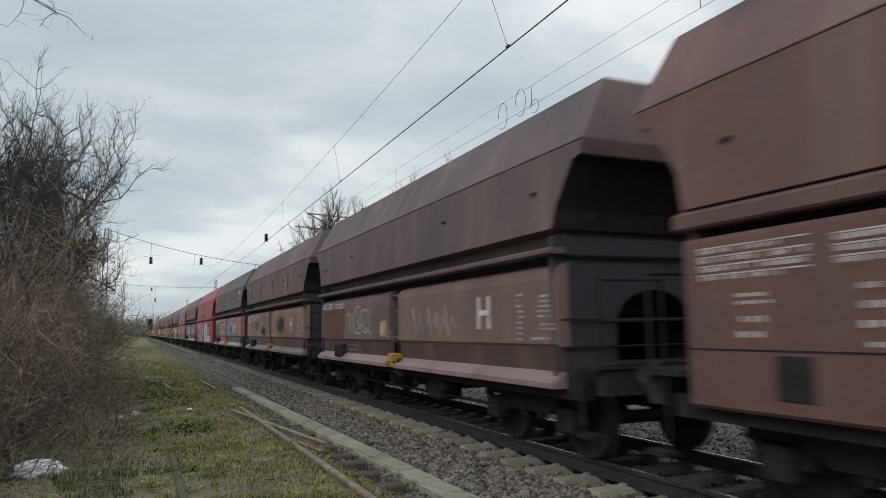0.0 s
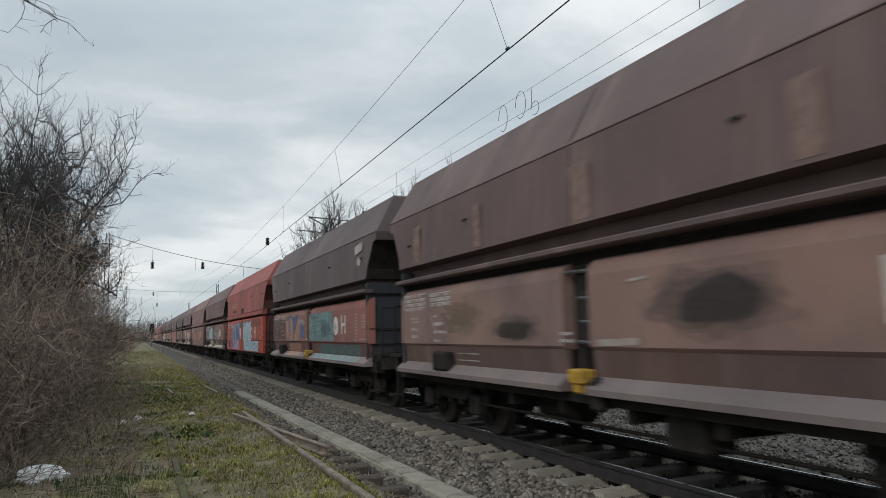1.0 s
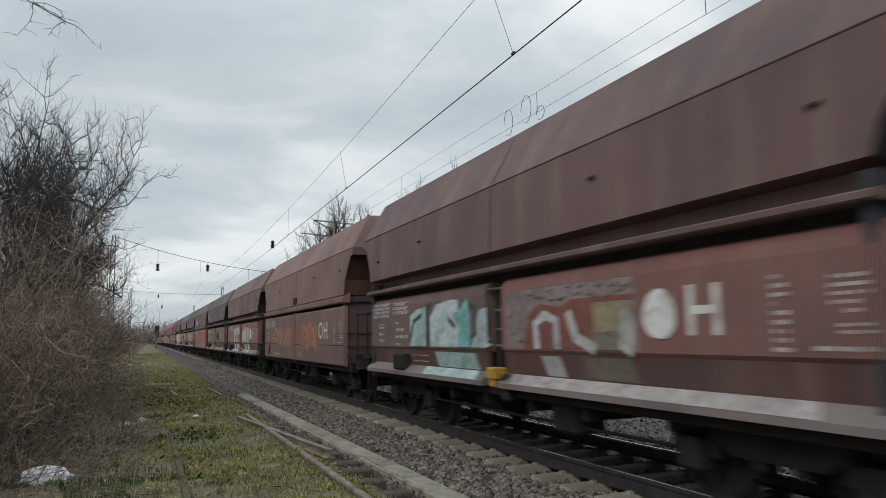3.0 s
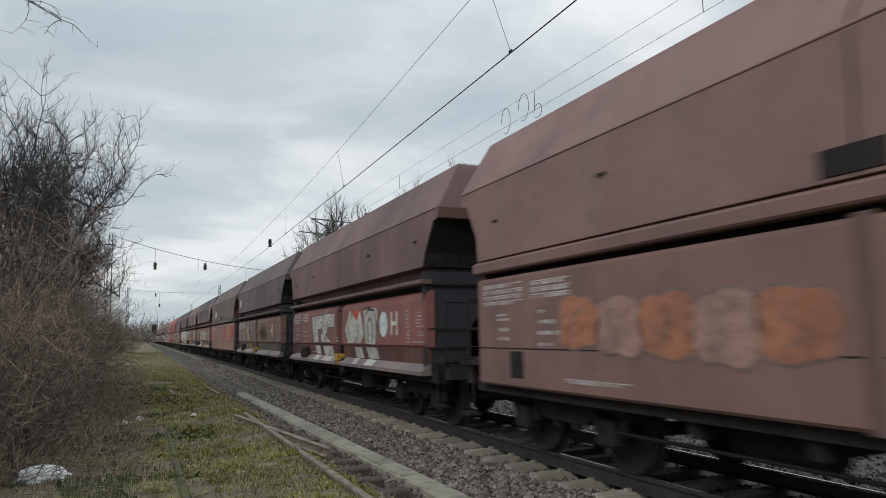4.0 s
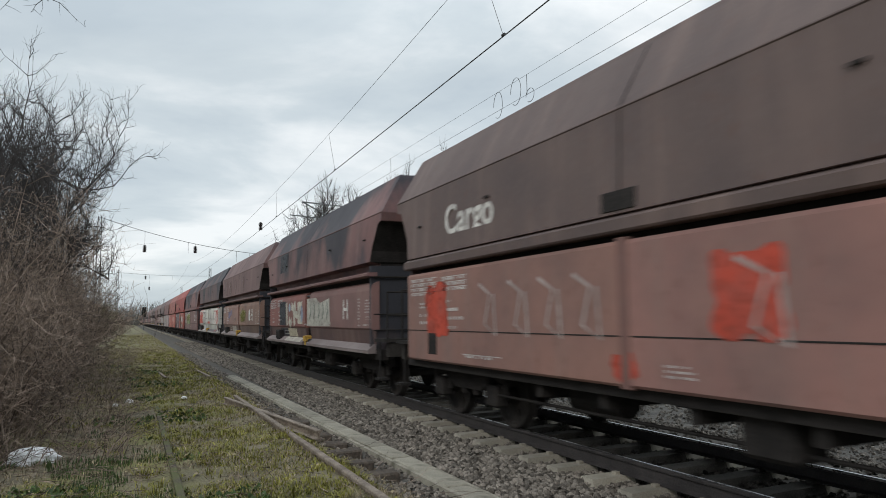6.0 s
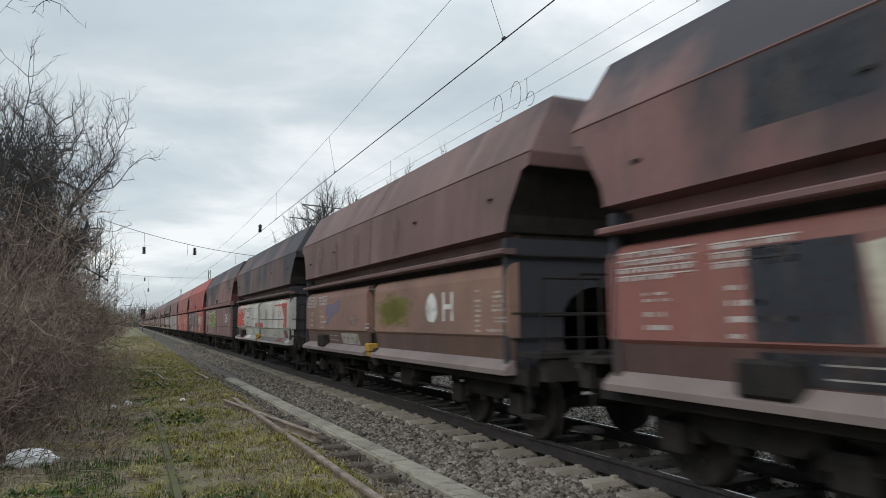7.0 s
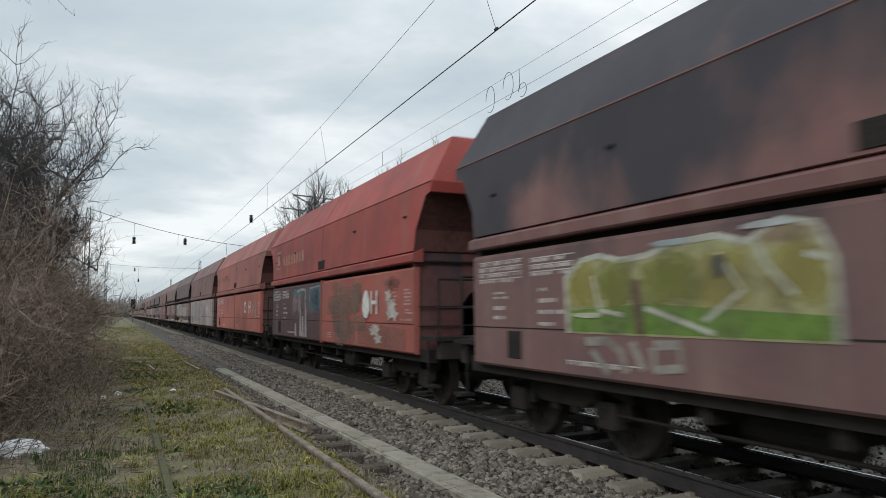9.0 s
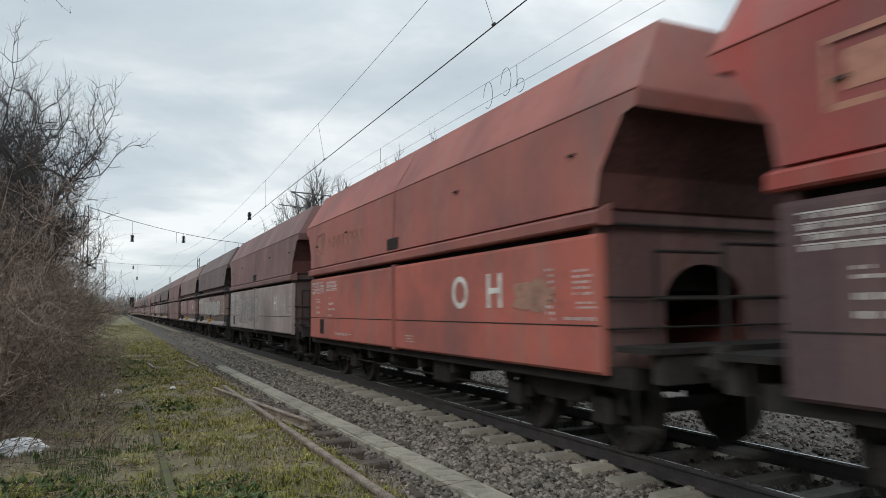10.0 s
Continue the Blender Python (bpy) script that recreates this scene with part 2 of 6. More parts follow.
# ---------------------------------------------------------------- mesh helpers
def part(name, bm, mat, parent=None, label="", smooth=False):
    me = bpy.data.meshes.new(name)
    if isinstance(bm, bmesh.types.BMesh):
        bmesh.ops.recalc_face_normals(bm, faces=bm.faces)
        bm.to_mesh(me)
        bm.free()
    else:
        me.from_pydata(*bm)
    for m in (mat if isinstance(mat, (list, tuple)) else [mat]):
        me.materials.append(m)
    if smooth:
        me.polygons.foreach_set("use_smooth", [True] * len(me.polygons))
    ob = new(name, me)
    ob.parent = parent
    if label:
        ob["label"] = label
    return ob


def box(bm, x0, x1, y0, y1, z0, z1, bevel=0.0):
    vs = [bm.verts.new((x, y, z)) for x in (x0, x1) for y in (y0, y1) for z in (z0, z1)]
    fs = [bm.faces.new([vs[i] for i in q]) for q in ((0, 1, 3, 2), (4, 6, 7, 5), (0, 4, 5, 1), (2, 3, 7, 6), (0, 2, 6, 4), (1, 5, 7, 3))]
    if bevel:
        bmesh.ops.recalc_face_normals(bm, faces=fs)
        bmesh.ops.bevel(bm, geom=list({e for f in fs for e in f.edges}), offset=bevel, segments=1, affect="EDGES")
    return bm


def boxes(*rows, bevel=0.0):
    bm = bmesh.new()
    for r in rows:
        box(bm, *r, bevel=bevel)
    return bm


def loft(bm, rings, close=True, caps=True):
    """Skin rings of equal length."""
    vv = [[bm.verts.new(p) for p in r] for r in rings]
    k = len(rings[0])
    for a, b in zip(vv, vv[1:]):
        for i in range(k if close else k - 1):
            j = (i + 1) % k
            bm.faces.new((a[i], a[j], b[j], b[i]))
    if caps:
        bm.faces.new(vv[0])
        bm.faces.new(vv[-1][::-1])
    return bm


def tube(bm, a, b, r0, r1=None, seg=8):
    a, b = Vector(a), Vector(b)
    q = (b - a).to_track_quat("Z", "Y")
    r1 = r0 if r1 is None else r1
    ring = lambda c, r: [c + q @ Vector((r * math.cos(t), r * math.sin(t), 0)) for t in (2 * math.pi * i / seg for i in range(seg))]
    return loft(bm, [ring(a, r0), ring(b, r1)])


def prism(profile, y0, y1):
    """A profile of (x, z) pairs drawn out along y."""
    bm = bmesh.new()
    loft(bm, [[(x, y, z) for x, z in profile] for y in (y0, y1)])
    return bm


def empty(name, m, label, category, group=""):
    ob = new(name)
    ob.matrix_basis = m
    ob.empty_display_size = 0.2
    return tagged(ob, label, category, group)


def lettering(text, size, mat, parent, name="lettering"):
    """Flat letters on a wagon's camera-side wall: centred at (y, z) = (0, 0), facing -x."""
    cu = bpy.data.curves.new(name, "FONT")
    cu.body, cu.size, cu.align_x, cu.align_y = text, size, "CENTER", "CENTER"
    cu.offset = 0.016 * size
    tmp = new(name, cu)
    me = bpy.data.meshes.new_from_object(tmp.evaluated_get(bpy.context.evaluated_depsgraph_get()))
    bpy.data.objects.remove(tmp)
    me.materials.clear()
    me.materials.append(mat)
    me.transform(Matrix(((0, 0, -1, 0), (-1, 0, 0, 0), (0, 1, 0, 0), (0, 0, 0, 1))))
    ob = new(name, me)
    ob.parent = parent
    return ob


# ---------------------------------------------------------------- ground and track
C = 5.87            # middle of the running track; rail heads at z = 0
RAILS = (C - 0.755, C + 0.755)
SLEEPER = 0.649


def level(x, y):
    """Height of the ground."""
    prof = ((-2000, 0.6), (-60, 0.5), (-8, 0.25), (-3, 0.12), (-0.9, 0.03), (0.2, 0.0), (1.6, 0.0), (1.9, 0.035), (2.03, 0.03), (2.3, -0.06), (2.6, -0.16), (2.95, -0.22), (3.45, -0.22),
            (3.7, -0.23), (4.3, -0.25), (4.6, -0.265), (7.2, -0.265), (8.2, -0.27), (9.4, -0.5), (14, -0.5), (60, 0.0), (2000, 1.0))
    for (a, za), (b, zb) in zip(prof, prof[1:]):
        if x <= b:
            z = za + (zb - za) * (x - a) / (b - a)
            break
    if -8 < x < 2.9 and -5 < y < 90:
        z += 0.045 * (noise.noise((x * 0.9, y * 0.9, 0)) + 0.5 * noise.noise((x * 2.7, y * 2.7, 3)))
    if 3.4 < x < 4.7:
        z += 0.02 * noise.noise((x * 3, y * 3, 7))
    return z


def make_ground():
    xs = [-2000, -500, -150, -60, -30, -16, -10, -7, -5, -4] + [-3.2 + 0.2 * i for i in range(65)] + [10.5, 12, 14, 20, 35, 60, 150, 500, 2000]
    ys = [-2000, -400, -100, -40, -15] + [-8 + 0.4 * i for i in range(120)] + [41 + 2 * i for i in range(40)] + [130, 160, 220, 320, 500, 900, 2500]
    vs = [(x, y, level(x, y)) for y in ys for x in xs]
    w = len(xs)
    fs = [(j * w + i, j * w + i + 1, (j + 1) * w + i + 1, (j + 1) * w + i) for j in range(len(ys) - 1) for i in range(w - 1)]
    ob = part("ground", (vs, [], fs), [GROUND, BALLAST, SHADED_BED], smooth=True)
    for p, (i0, *_r) in zip(ob.data.polygons, fs):
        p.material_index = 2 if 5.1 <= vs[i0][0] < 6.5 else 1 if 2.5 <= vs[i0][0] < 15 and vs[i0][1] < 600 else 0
    return tagged(ob, "weedy trackside ground with grey ballast bed", "ground", kind="structure")


ground = make_ground()

RAIL_PROFILE = [(-0.062, -0.172), (0.062, -0.172), (0.062, -0.160), (0.012, -0.142), (0.009, -0.045), (0.036, -0.034), (0.036, -0.008), (0.030, 0.0),
                (-0.030, 0.0), (-0.036, -0.008), (-0.036, -0.034), (-0.009, -0.045), (-0.012, -0.142), (-0.062, -0.160)]
track = tagged(empty("track", pose(0, 0, 0), "running railway track on concrete sleepers in ballast", "track"), kind="structure")
for x in RAILS:
    inner = 1 if x < C else -1
    part("rail", prism([(x + a, b) for a, b in RAIL_PROFILE], -30, 640), RAIL, track, "dark rusty steel rail")
    part("rail_head", prism([(x + inner * a, b) for a, b in ((0.004, 0.001), (0.031, 0.001), (0.0375, -0.009), (0.0375, -0.022), (0.030, -0.022), (0.004, -0.004))], -30, 640),
         HEAD, track, "polished running edge of the rail")

# old siding, half buried
siding = tagged(empty("old_siding", pose(0, 0, 0), "overgrown rusted siding track sunk in grass", "track"), kind="structure")


def old_rail(x0, y0, x1, y1, z, name="rail", mat=None):
    bm = bmesh.new()
    n = 24
    loft(bm, [[(x0 + (x1 - x0) * t + a, y0 + (y1 - y0) * t, z + b + 0.008 * noise.noise((t * 9, x0, 0))) for a, b in RAIL_PROFILE] for t in (i / n for i in range(n + 1))])
    return part(name, bm, mat or OLD_RAIL, siding)


old_rail(2.03, -8.0, 1.96, 14.4, 0.115)
old_rail(2.05, 19.9, 1.95, 22.7, 0.085)
old_rail(0.40, -8.0, 0.50, 14.0, 0.035, mat=BURIED_RAIL)
old_rail(0.95, 20.7, 0.86, 23.0, 0.06)
for i in range(14):
    y = 5.2 + 0.66 * i + random.uniform(-0.08, 0.08)
    x1 = random.uniform(2.25, 2.75)
    bm = bmesh.new()
    z = -0.10 + random.uniform(-0.02, 0.02)
    box(bm, -0.1, x1, y - 0.12, y + 0.12, z - 0.12, z + 0.05, bevel=0.02)
    for v in bm.verts:
        v.co += Vector((noise.noise(v.co * 5) * 0.05, noise.noise(v.co * 7) * 0.03, noise.noise(v.co * 6) * 0.03))
    part("old_sleeper", bm, TIMBER, siding, "rotten dark timber sleeper")
bm = bmesh.new()
loft(bm, [[(1.72 + 0.66 * t + a * 1.1, 13.9 - 4.6 * t, 0.13 + b * 0.7 - 0.03 * t) for a, b in RAIL_PROFILE] for t in (i / 6 for i in range(7))])
tagged(part("loose_rail", bm, OLD_RAIL), "loose rusted length of rail lying aslant in the weeds", "rail")

# cable trough with cover slabs
trough = tagged(empty("cable_trough", pose(0, 0, 0), "concrete cable trough with worn cover slabs", "cable trough"), kind="structure")
TROUGH_A, TROUGH_B = Vector((3.35, -8.0, -0.14)), Vector((2.95, 22.8, -0.13))
slab_me = None
run = TROUGH_B - TROUGH_A
yaw = math.degrees(math.atan2(-run.x, run.y))
count = 38
for i in range(count):
    if slab_me is None:
        ob = part("cover_slab", boxes((-0.115, 0.115, -run.length / count / 2 + 0.006, run.length / count / 2 - 0.006, -0.07, 0.0), bevel=0.012), SLAB, trough)
        slab_me = ob.data
    else:
        ob = new("cover_slab", slab_me)
        ob.parent = trough
    p = TROUGH_A + run * ((i + 0.5) / count)
    ob.matrix_basis = pose(p.x + random.uniform(-0.008, 0.008), p.y, p.z + random.uniform(-0.008, 0.008), random.uniform(-0.5, 0.5), random.uniform(-1.5, 1.5), yaw + random.uniform(-0.5, 0.5))
bm = boxes((-0.165, -0.12, 0, run.length, -0.25, -0.012), (0.12, 0.165, 0, run.length, -0.25, -0.012))
ob = part("trough_wall", bm, SLAB, trough)
ob.matrix_basis = pose(*TROUGH_A, 0, 0, yaw)

# ---------------------------------------------------------------- the train
# length over buffers and panel half-length of the two kinds of wagon
LENGTH = {"a": 12.973, "b": 13.48}
STRETCH = {k: v / 12.54 for k, v in LENGTH.items()}
PANEL_END = {"a": 5.47, "b": 5.69}
LETTER = {}
for word, size in (("H", 0.62), ("O", 0.62), ("Cargo", 0.62)):
    ob = lettering(word, size, SPRAY, None)
    LETTER[word] = ob.data
    bpy.data.objects.remove(ob)


def ring(w, ly, z):
    return [(-w, -ly, z), (w, -ly, z), (w, ly, z), (-w, ly, z)]


def wheelset(parent, y):
    bm = bmesh.new()
    for s in (-1, 1):
        x = s * 0.72
        n = 24
        circ = lambda xx, r: [(xx, r * math.cos(2 * math.pi * i / n), r * math.sin(2 * math.pi * i / n)) for i in range(n)]
        loft(bm, [circ(x - s * 0.04, 0.49), circ(x - s * 0.01, 0.465), circ(x + s * 0.09, 0.455), circ(x + s * 0.09, 0.40), circ(x + s * 0.03, 0.37), circ(x + s * 0.03, 0.14), circ(x + s * 0.12, 0.12)])
        for i in range(3):
            a = 2 * math.pi * i / 3
            tube(bm, (x + s * 0.02, 0.25 * math.cos(a), 0.25 * math.sin(a)), (x + s * 0.05, 0.25 * math.cos(a), 0.25 * math.sin(a)), 0.05)
    tube(bm, (-0.95, 0, 0), (0.95, 0, 0), 0.085)
    ob = part("wheelset", bm, WHEEL, parent)
    ob.matrix_basis = pose(0, y, 0.46)
    return ob


def bogie(parent, y):
    bm = bmesh.new()
    for s in (-1, 1):
        x = s * 1.0
        loft(bm, [[(x + s * a, q, z) for q, z in ((-1.25, 0.62), (-0.75, 0.72), (-0.45, 0.5), (0.45, 0.5), (0.75, 0.72), (1.25, 0.62), (1.25, 0.78), (0.8, 0.9), (-0.8, 0.9), (-1.25, 0.78))] for a in (-0.05, 0.07)])
        for w in (-0.9, 0.9):
            box(bm, x - 0.06, x + 0.16 if s > 0 else x + 0.06, w - 0.16, w + 0.16, 0.32, 0.62, 0.03) if s > 0 else box(bm, x - 0.16, x + 0.06, w - 0.16, w + 0.16, 0.32, 0.62, 0.03)
            for d in (-0.24, 0.24):
                tube(bm, (x + s * 0.03, w + d, 0.45), (x + s * 0.03, w + d, 0.72), 0.06)
        tube(bm, (x, -0.2, 0.42), (x, -0.2, 0.62), 0.07)
        tube(bm, (x, 0.2, 0.42), (x, 0.2, 0.62), 0.07)
    box(bm, -0.95, 0.95, -0.22, 0.22, 0.5, 0.84)
    for d in (-0.42, 0.42):
        box(bm, -0.85, -0.6, d - 0.06, d + 0.06, 0.3, 0.62)
        box(bm, 0.6, 0.85, d - 0.06, d + 0.06, 0.3, 0.62)
    ob = part("bogie", bm, IRON, parent, "sooty black two-axle bogie")
    ob.matrix_basis = pose(0, y, 0)
    wheelset(ob, -0.9)
    wheelset(ob, 0.9)
    return ob


RECESS = 4.18


def hopper_wagon(kind):
    """A four-axle coal hopper wagon; a: hatch panels over a sloped sill, b: flush lower walls."""
    w = empty("hopper_wagon", pose(0, 0, 0), "", "wagon", "coal hopper wagons of the train")
    gap, half = (0.0, 0.24) if kind == "a" else (0.0, 0.05)
    bm = bmesh.new()
    zb = 2.735 if kind == "a" else 2.60
    wall = lambda z: 1.50 - 0.048 * (z - 2.69)
    rings = [ring(1.24, 5.20, 2.45), ring(1.26, 5.24, zb - 0.03), ring(wall(zb), 5.28, zb), ring(wall(2.95), 5.34, 2.95), ring(wall(3.46), 5.66, 3.46), ring(wall(3.50), 5.83, 3.50), ring(wall(3.67), 5.87, 3.67),
             ring(1.03, 5.74, 4.41), ring(1.00, 5.72, 4.47), ring(0.94, 5.66, 4.47), ring(0.98, 5.54, 3.9)]
    loft(bm, rings)
    # end plates under the overhang get a dark material for the shade between wagons
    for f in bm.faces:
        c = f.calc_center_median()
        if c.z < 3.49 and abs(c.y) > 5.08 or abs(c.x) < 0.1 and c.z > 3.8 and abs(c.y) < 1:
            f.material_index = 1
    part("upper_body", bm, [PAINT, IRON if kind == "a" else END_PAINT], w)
    for s in (-1, 1):
        bm = bmesh.new()
        loft(bm, [[(s * x, y, z) for x, z in ((1.43, 3.675), (1.460, 3.682), (1.464, 3.668), (1.448, 3.65))] for y in (-5.86, 5.86)])
        part("seam_flange", bm, PAINT, w)
        bm = bmesh.new()
        for lo, hi in (((wall(zb) + 0.004, zb + 0.01), (wall(3.67) + 0.004, 3.64)), ((wall(3.69) - 0.003, 3.70), (1.036, 4.40))):
            bm.faces.new([bm.verts.new((s * x, y, z)) for (x, z), y in ((lo, -0.012), (lo, 0.012), (hi, 0.012), (hi, -0.012))])
        part("weld_line", bm, IRON, w)
        for y, z in ((-4.9, 3.2), (-2.3, 3.25), (2.6, 3.22), (4.8, 3.1)):
            part("lug", boxes((min(s * 1.46, s * 1.51), max(s * 1.46, s * 1.51), y - 0.05, y + 0.05, z, z + 0.025)), IRON, w)
    bm = bmesh.new()
    for s in (-1, 1):
        if kind == "a":
            loft(bm, [[(s * x, y, z) for x, z in ((1.36, 2.52), (1.545, 2.515), (1.56, 2.50), (1.56, 2.455), (1.54, 2.44), (1.36, 2.44))] for y in (-5.33, 5.33)])
        else:
            loft(bm, [[(s * x, y, z) for x, z in ((1.36, 2.64), (1.52, 2.56), (1.55, 2.54), (1.55, 2.43), (1.53, 2.41), (1.36, 2.41))] for y in (-5.35, 5.35)])
    part("ledge", bm, PAINT, w)
    # lower side walls, two a side with a gap in the middle
    for s in (-1, 1):
        for name, y0, y1 in (("near_panel", -5.29, gap - half), ("far_panel", gap + half, 5.29)):
            if kind == "a":
                prof = ((1.43, 1.36), (1.47, 1.40), (1.47, 2.16), (1.45, 2.25), (1.40, 2.31), (1.33, 2.34), (1.30, 2.34), (1.30, 1.36))
            else:
                prof = ((1.47, 0.90), (1.50, 0.93), (1.50, 2.29), (1.48, 2.33), (1.40, 2.33), (1.40, 0.90))
            bm = prism([(s * x, z) for x, z in prof], y0, y1)
            part(name if s < 0 else "off_side_panel", bm, PAINT, w)
    if kind == "a":
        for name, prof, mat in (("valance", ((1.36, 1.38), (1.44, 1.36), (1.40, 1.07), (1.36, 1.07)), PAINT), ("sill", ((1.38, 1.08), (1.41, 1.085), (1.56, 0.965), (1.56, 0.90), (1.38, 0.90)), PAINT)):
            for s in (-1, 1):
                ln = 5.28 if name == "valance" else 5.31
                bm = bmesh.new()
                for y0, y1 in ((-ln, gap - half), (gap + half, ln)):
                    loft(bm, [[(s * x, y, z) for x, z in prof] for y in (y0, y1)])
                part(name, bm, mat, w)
        # chute gear in the middle gap
        part("chute_gear", boxes((-1.30, 1.30, gap - half, gap + half, 1.0, 2.4), (-1.38, -1.30, gap - 0.04, gap + 0.06, 0.9, 2.3), (1.33, 1.40, gap - 0.06, gap + 0.06, 0.9, 2.3)), IRON, w)
        for z, y0, y1 in ((2.22, -0.24, 0.24), (1.92, -0.2, 0.02), (1.66, -0.22, -0.02), (1.44, -0.2, 0.04)):
            bm = bmesh.new()
            tube(bm, (-1.41, gap + y0, z), (-1.41, gap + y1, z + 0.01), 0.022, seg=6)
            part("lever", bm, STEEL, w, "worn grey lever rod")
        part("chute_link", boxes((-1.42, -1.33, gap - 0.17, gap - 0.07, 1.40, 2.0), bevel=0.015), WHEEL, w)
        bm = boxes((-1.58, -1.38, gap - 0.20, gap + 0.04, 1.0, 1.16), (-1.56, -1.42, gap - 0.16, gap + 0.0, 0.90, 1.01), bevel=0.02)
        ob = part("release_box", bm, SPRAY, w, "yellow lever box")
        ob.color = (0.50, 0.29, 0.03, 1)
        part("valve_housing", boxes((-1.52, -1.34, gap - 0.40, gap - 0.22, 0.72, 1.08), bevel=0.04), IRON, w)
        part("brake_box", boxes((-1.575, -1.37, 3.2, 3.72, 0.99, 1.28), bevel=0.03), IRON, w)
    else:
        part("chute_gear", boxes((-1.38, 1.38, gap - 0.1, gap + 0.1, 0.95, 2.4)), IRON, w)
        for y0, y1 in ((-5.28, gap - 0.08), (gap + 0.08, 5.28)):
            part("weld_seam", boxes((-1.5035, -1.495, y0, y1, 1.385, 1.40)), IRON, w)
        part("division_post", boxes((-1.515, -1.42, gap - 0.07, gap + 0.07, 0.88, 2.36), bevel=0.01), PAINT, w, "rusty post between the wall plates")
        part("vent", boxes((-1.516, -1.47, -0.22, 0.26, 2.63, 2.83), bevel=0.006), IRON, w, "dark grille plate")
        bm = boxes((-1.508, -1.44, RECESS, RECESS + 0.3, 1.02, 1.36), bevel=0.01)
        part("lever_recess", bm, IRON, w)
    # ends
    for s in (-1, 1):
        y = s * 5.25
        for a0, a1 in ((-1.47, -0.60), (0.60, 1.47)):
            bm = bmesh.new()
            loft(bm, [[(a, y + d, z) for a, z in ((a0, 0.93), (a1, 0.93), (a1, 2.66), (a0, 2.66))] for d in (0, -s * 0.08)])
            part("end_wall", bm, PAINT, w, "dark end wall with the shade between wagons painted in")
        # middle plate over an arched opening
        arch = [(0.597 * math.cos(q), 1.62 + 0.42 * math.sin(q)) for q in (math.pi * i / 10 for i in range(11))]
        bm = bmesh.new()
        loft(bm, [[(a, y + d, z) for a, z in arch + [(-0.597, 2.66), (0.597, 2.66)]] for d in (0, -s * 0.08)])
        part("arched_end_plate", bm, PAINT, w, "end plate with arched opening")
        bm = bmesh.new()
        for h in (2.43, 1.68, 1.36):
            tube(bm, (-1.42, s * 5.29, h), (1.42, s * 5.29, h), 0.022 if h > 2 else 0.014, seg=6)
        part("grab_rail", bm, IRON, w)
        part("end_platform", boxes((-1.45, 1.45, min(s * 5.42, s * 5.98), max(s * 5.42, s * 5.98), 1.14, 1.20)), IRON, w, "sooty brakeman's platform")
        part("headstock", boxes((-1.35, 1.35, min(s * 5.80, s * 5.95), max(s * 5.80, s * 5.95), 0.86, 1.13)), WHEEL, w, "dusty grey headstock beam")
        for h in (-1, 1):
            bm = bmesh.new()
            for p, q in (((1.36, 1.2), (1.36, 2.1)), ((1.36, 2.1), (0.5, 2.1)), ((0.5, 2.1), (0.5, 1.2)), ((1.36, 1.65), (0.5, 1.65))):
                tube(bm, (h * p[0], s * 5.9, p[1]), (h * q[0], s * 5.9, q[1]), 0.018)
            part("handrail", bm, IRON, w)
            x = h * 1.42
            bm = boxes((x - 0.1, x + 0.1, s * 5.75 - 0.12, s * 5.75 + 0.12, 0.42, 0.46))
            tube(bm, (x, s * 5.65, 0.44), (x, s * 5.65, 1.15), 0.015)
            part("step", bm, IRON, w)
        for x in (-0.875, 0.875):
            bm = bmesh.new()
            tube(bm, (x, s * 5.9, 1.02), (x, s * 6.12, 1.02), 0.09)
            tube(bm, (x, s * 6.10, 1.02), (x, s * 6.20, 1.02), 0.07)
            tube(bm, (x, s * 6.20, 1.02), (x, s * 6.265, 1.02), 0.22, 0.20, 14)
            part("buffer", bm, WHEEL, w)
        bm = bmesh.new()
        tube(bm, (0, s * 5.9, 0.98), (0, s * 6.26, 0.96), 0.05)
        tube(bm, (0.35, s * 5.9, 0.8), (0.12, s * 6.2, 0.55), 0.03)
        part("coupler", bm, IRON, w)
    # belly: sloped floors of the hopper, middle sill, pipes
    bm = bmesh.new()
    loft(bm, [ring(1.29, 5.2, 2.5), ring(1.29, 4.9, 1.75), ring(1.27, 2.2, 1.02), ring(1.2, 2.0, 0.98)])
    part("hopper_floor", bm, IRON, w)
    for s in (-1, 1):
        part("frame_beam", boxes((s * 0.35 - 0.12, s * 0.35 + 0.12, -5.8, 5.8, 0.80, 1.12)), IRON, w)
        part("side_beam", boxes((s * 1.30 - 0.07, s * 1.30 + 0.07, -5.6, 5.6, 0.78, 0.98)), IRON, w)
    for y in (-1.75, -0.6, 0.6, 1.75):
        part("cross_beam", boxes((-1.3, 1.3, y - 0.05, y + 0.05, 0.62, 0.98)), IRON, w)
    part("brake_valve", boxes((-1.25, -0.8, -1.5, -1.0, 0.42, 0.80), bevel=0.04), IRON, w)
    part("tool_box", boxes((0.5, 1.2, 0.9, 1.5, 0.42, 0.80), bevel=0.04), IRON, w)
    bm = bmesh.new()
    tube(bm, (-0.75, 0.8, 0.6), (-0.75, 1.7, 0.6), 0.17, seg=12)
    part("air_tank", bm, IRON, w)
    bm = bmesh.new()
    tube(bm, (-1.1, -3.0, 0.5), (-1.1, 3.0, 0.5), 0.02, seg=6)
    part("brake_rod", bm, IRON, w)
    # draw the body out to the length of its kind; bogies keep their shape
    for o in w.children:
        o.data.transform(Matrix.Diagonal((1, STRETCH[kind], 1, 1)))
    bogie(w, -4.0 * STRETCH[kind])
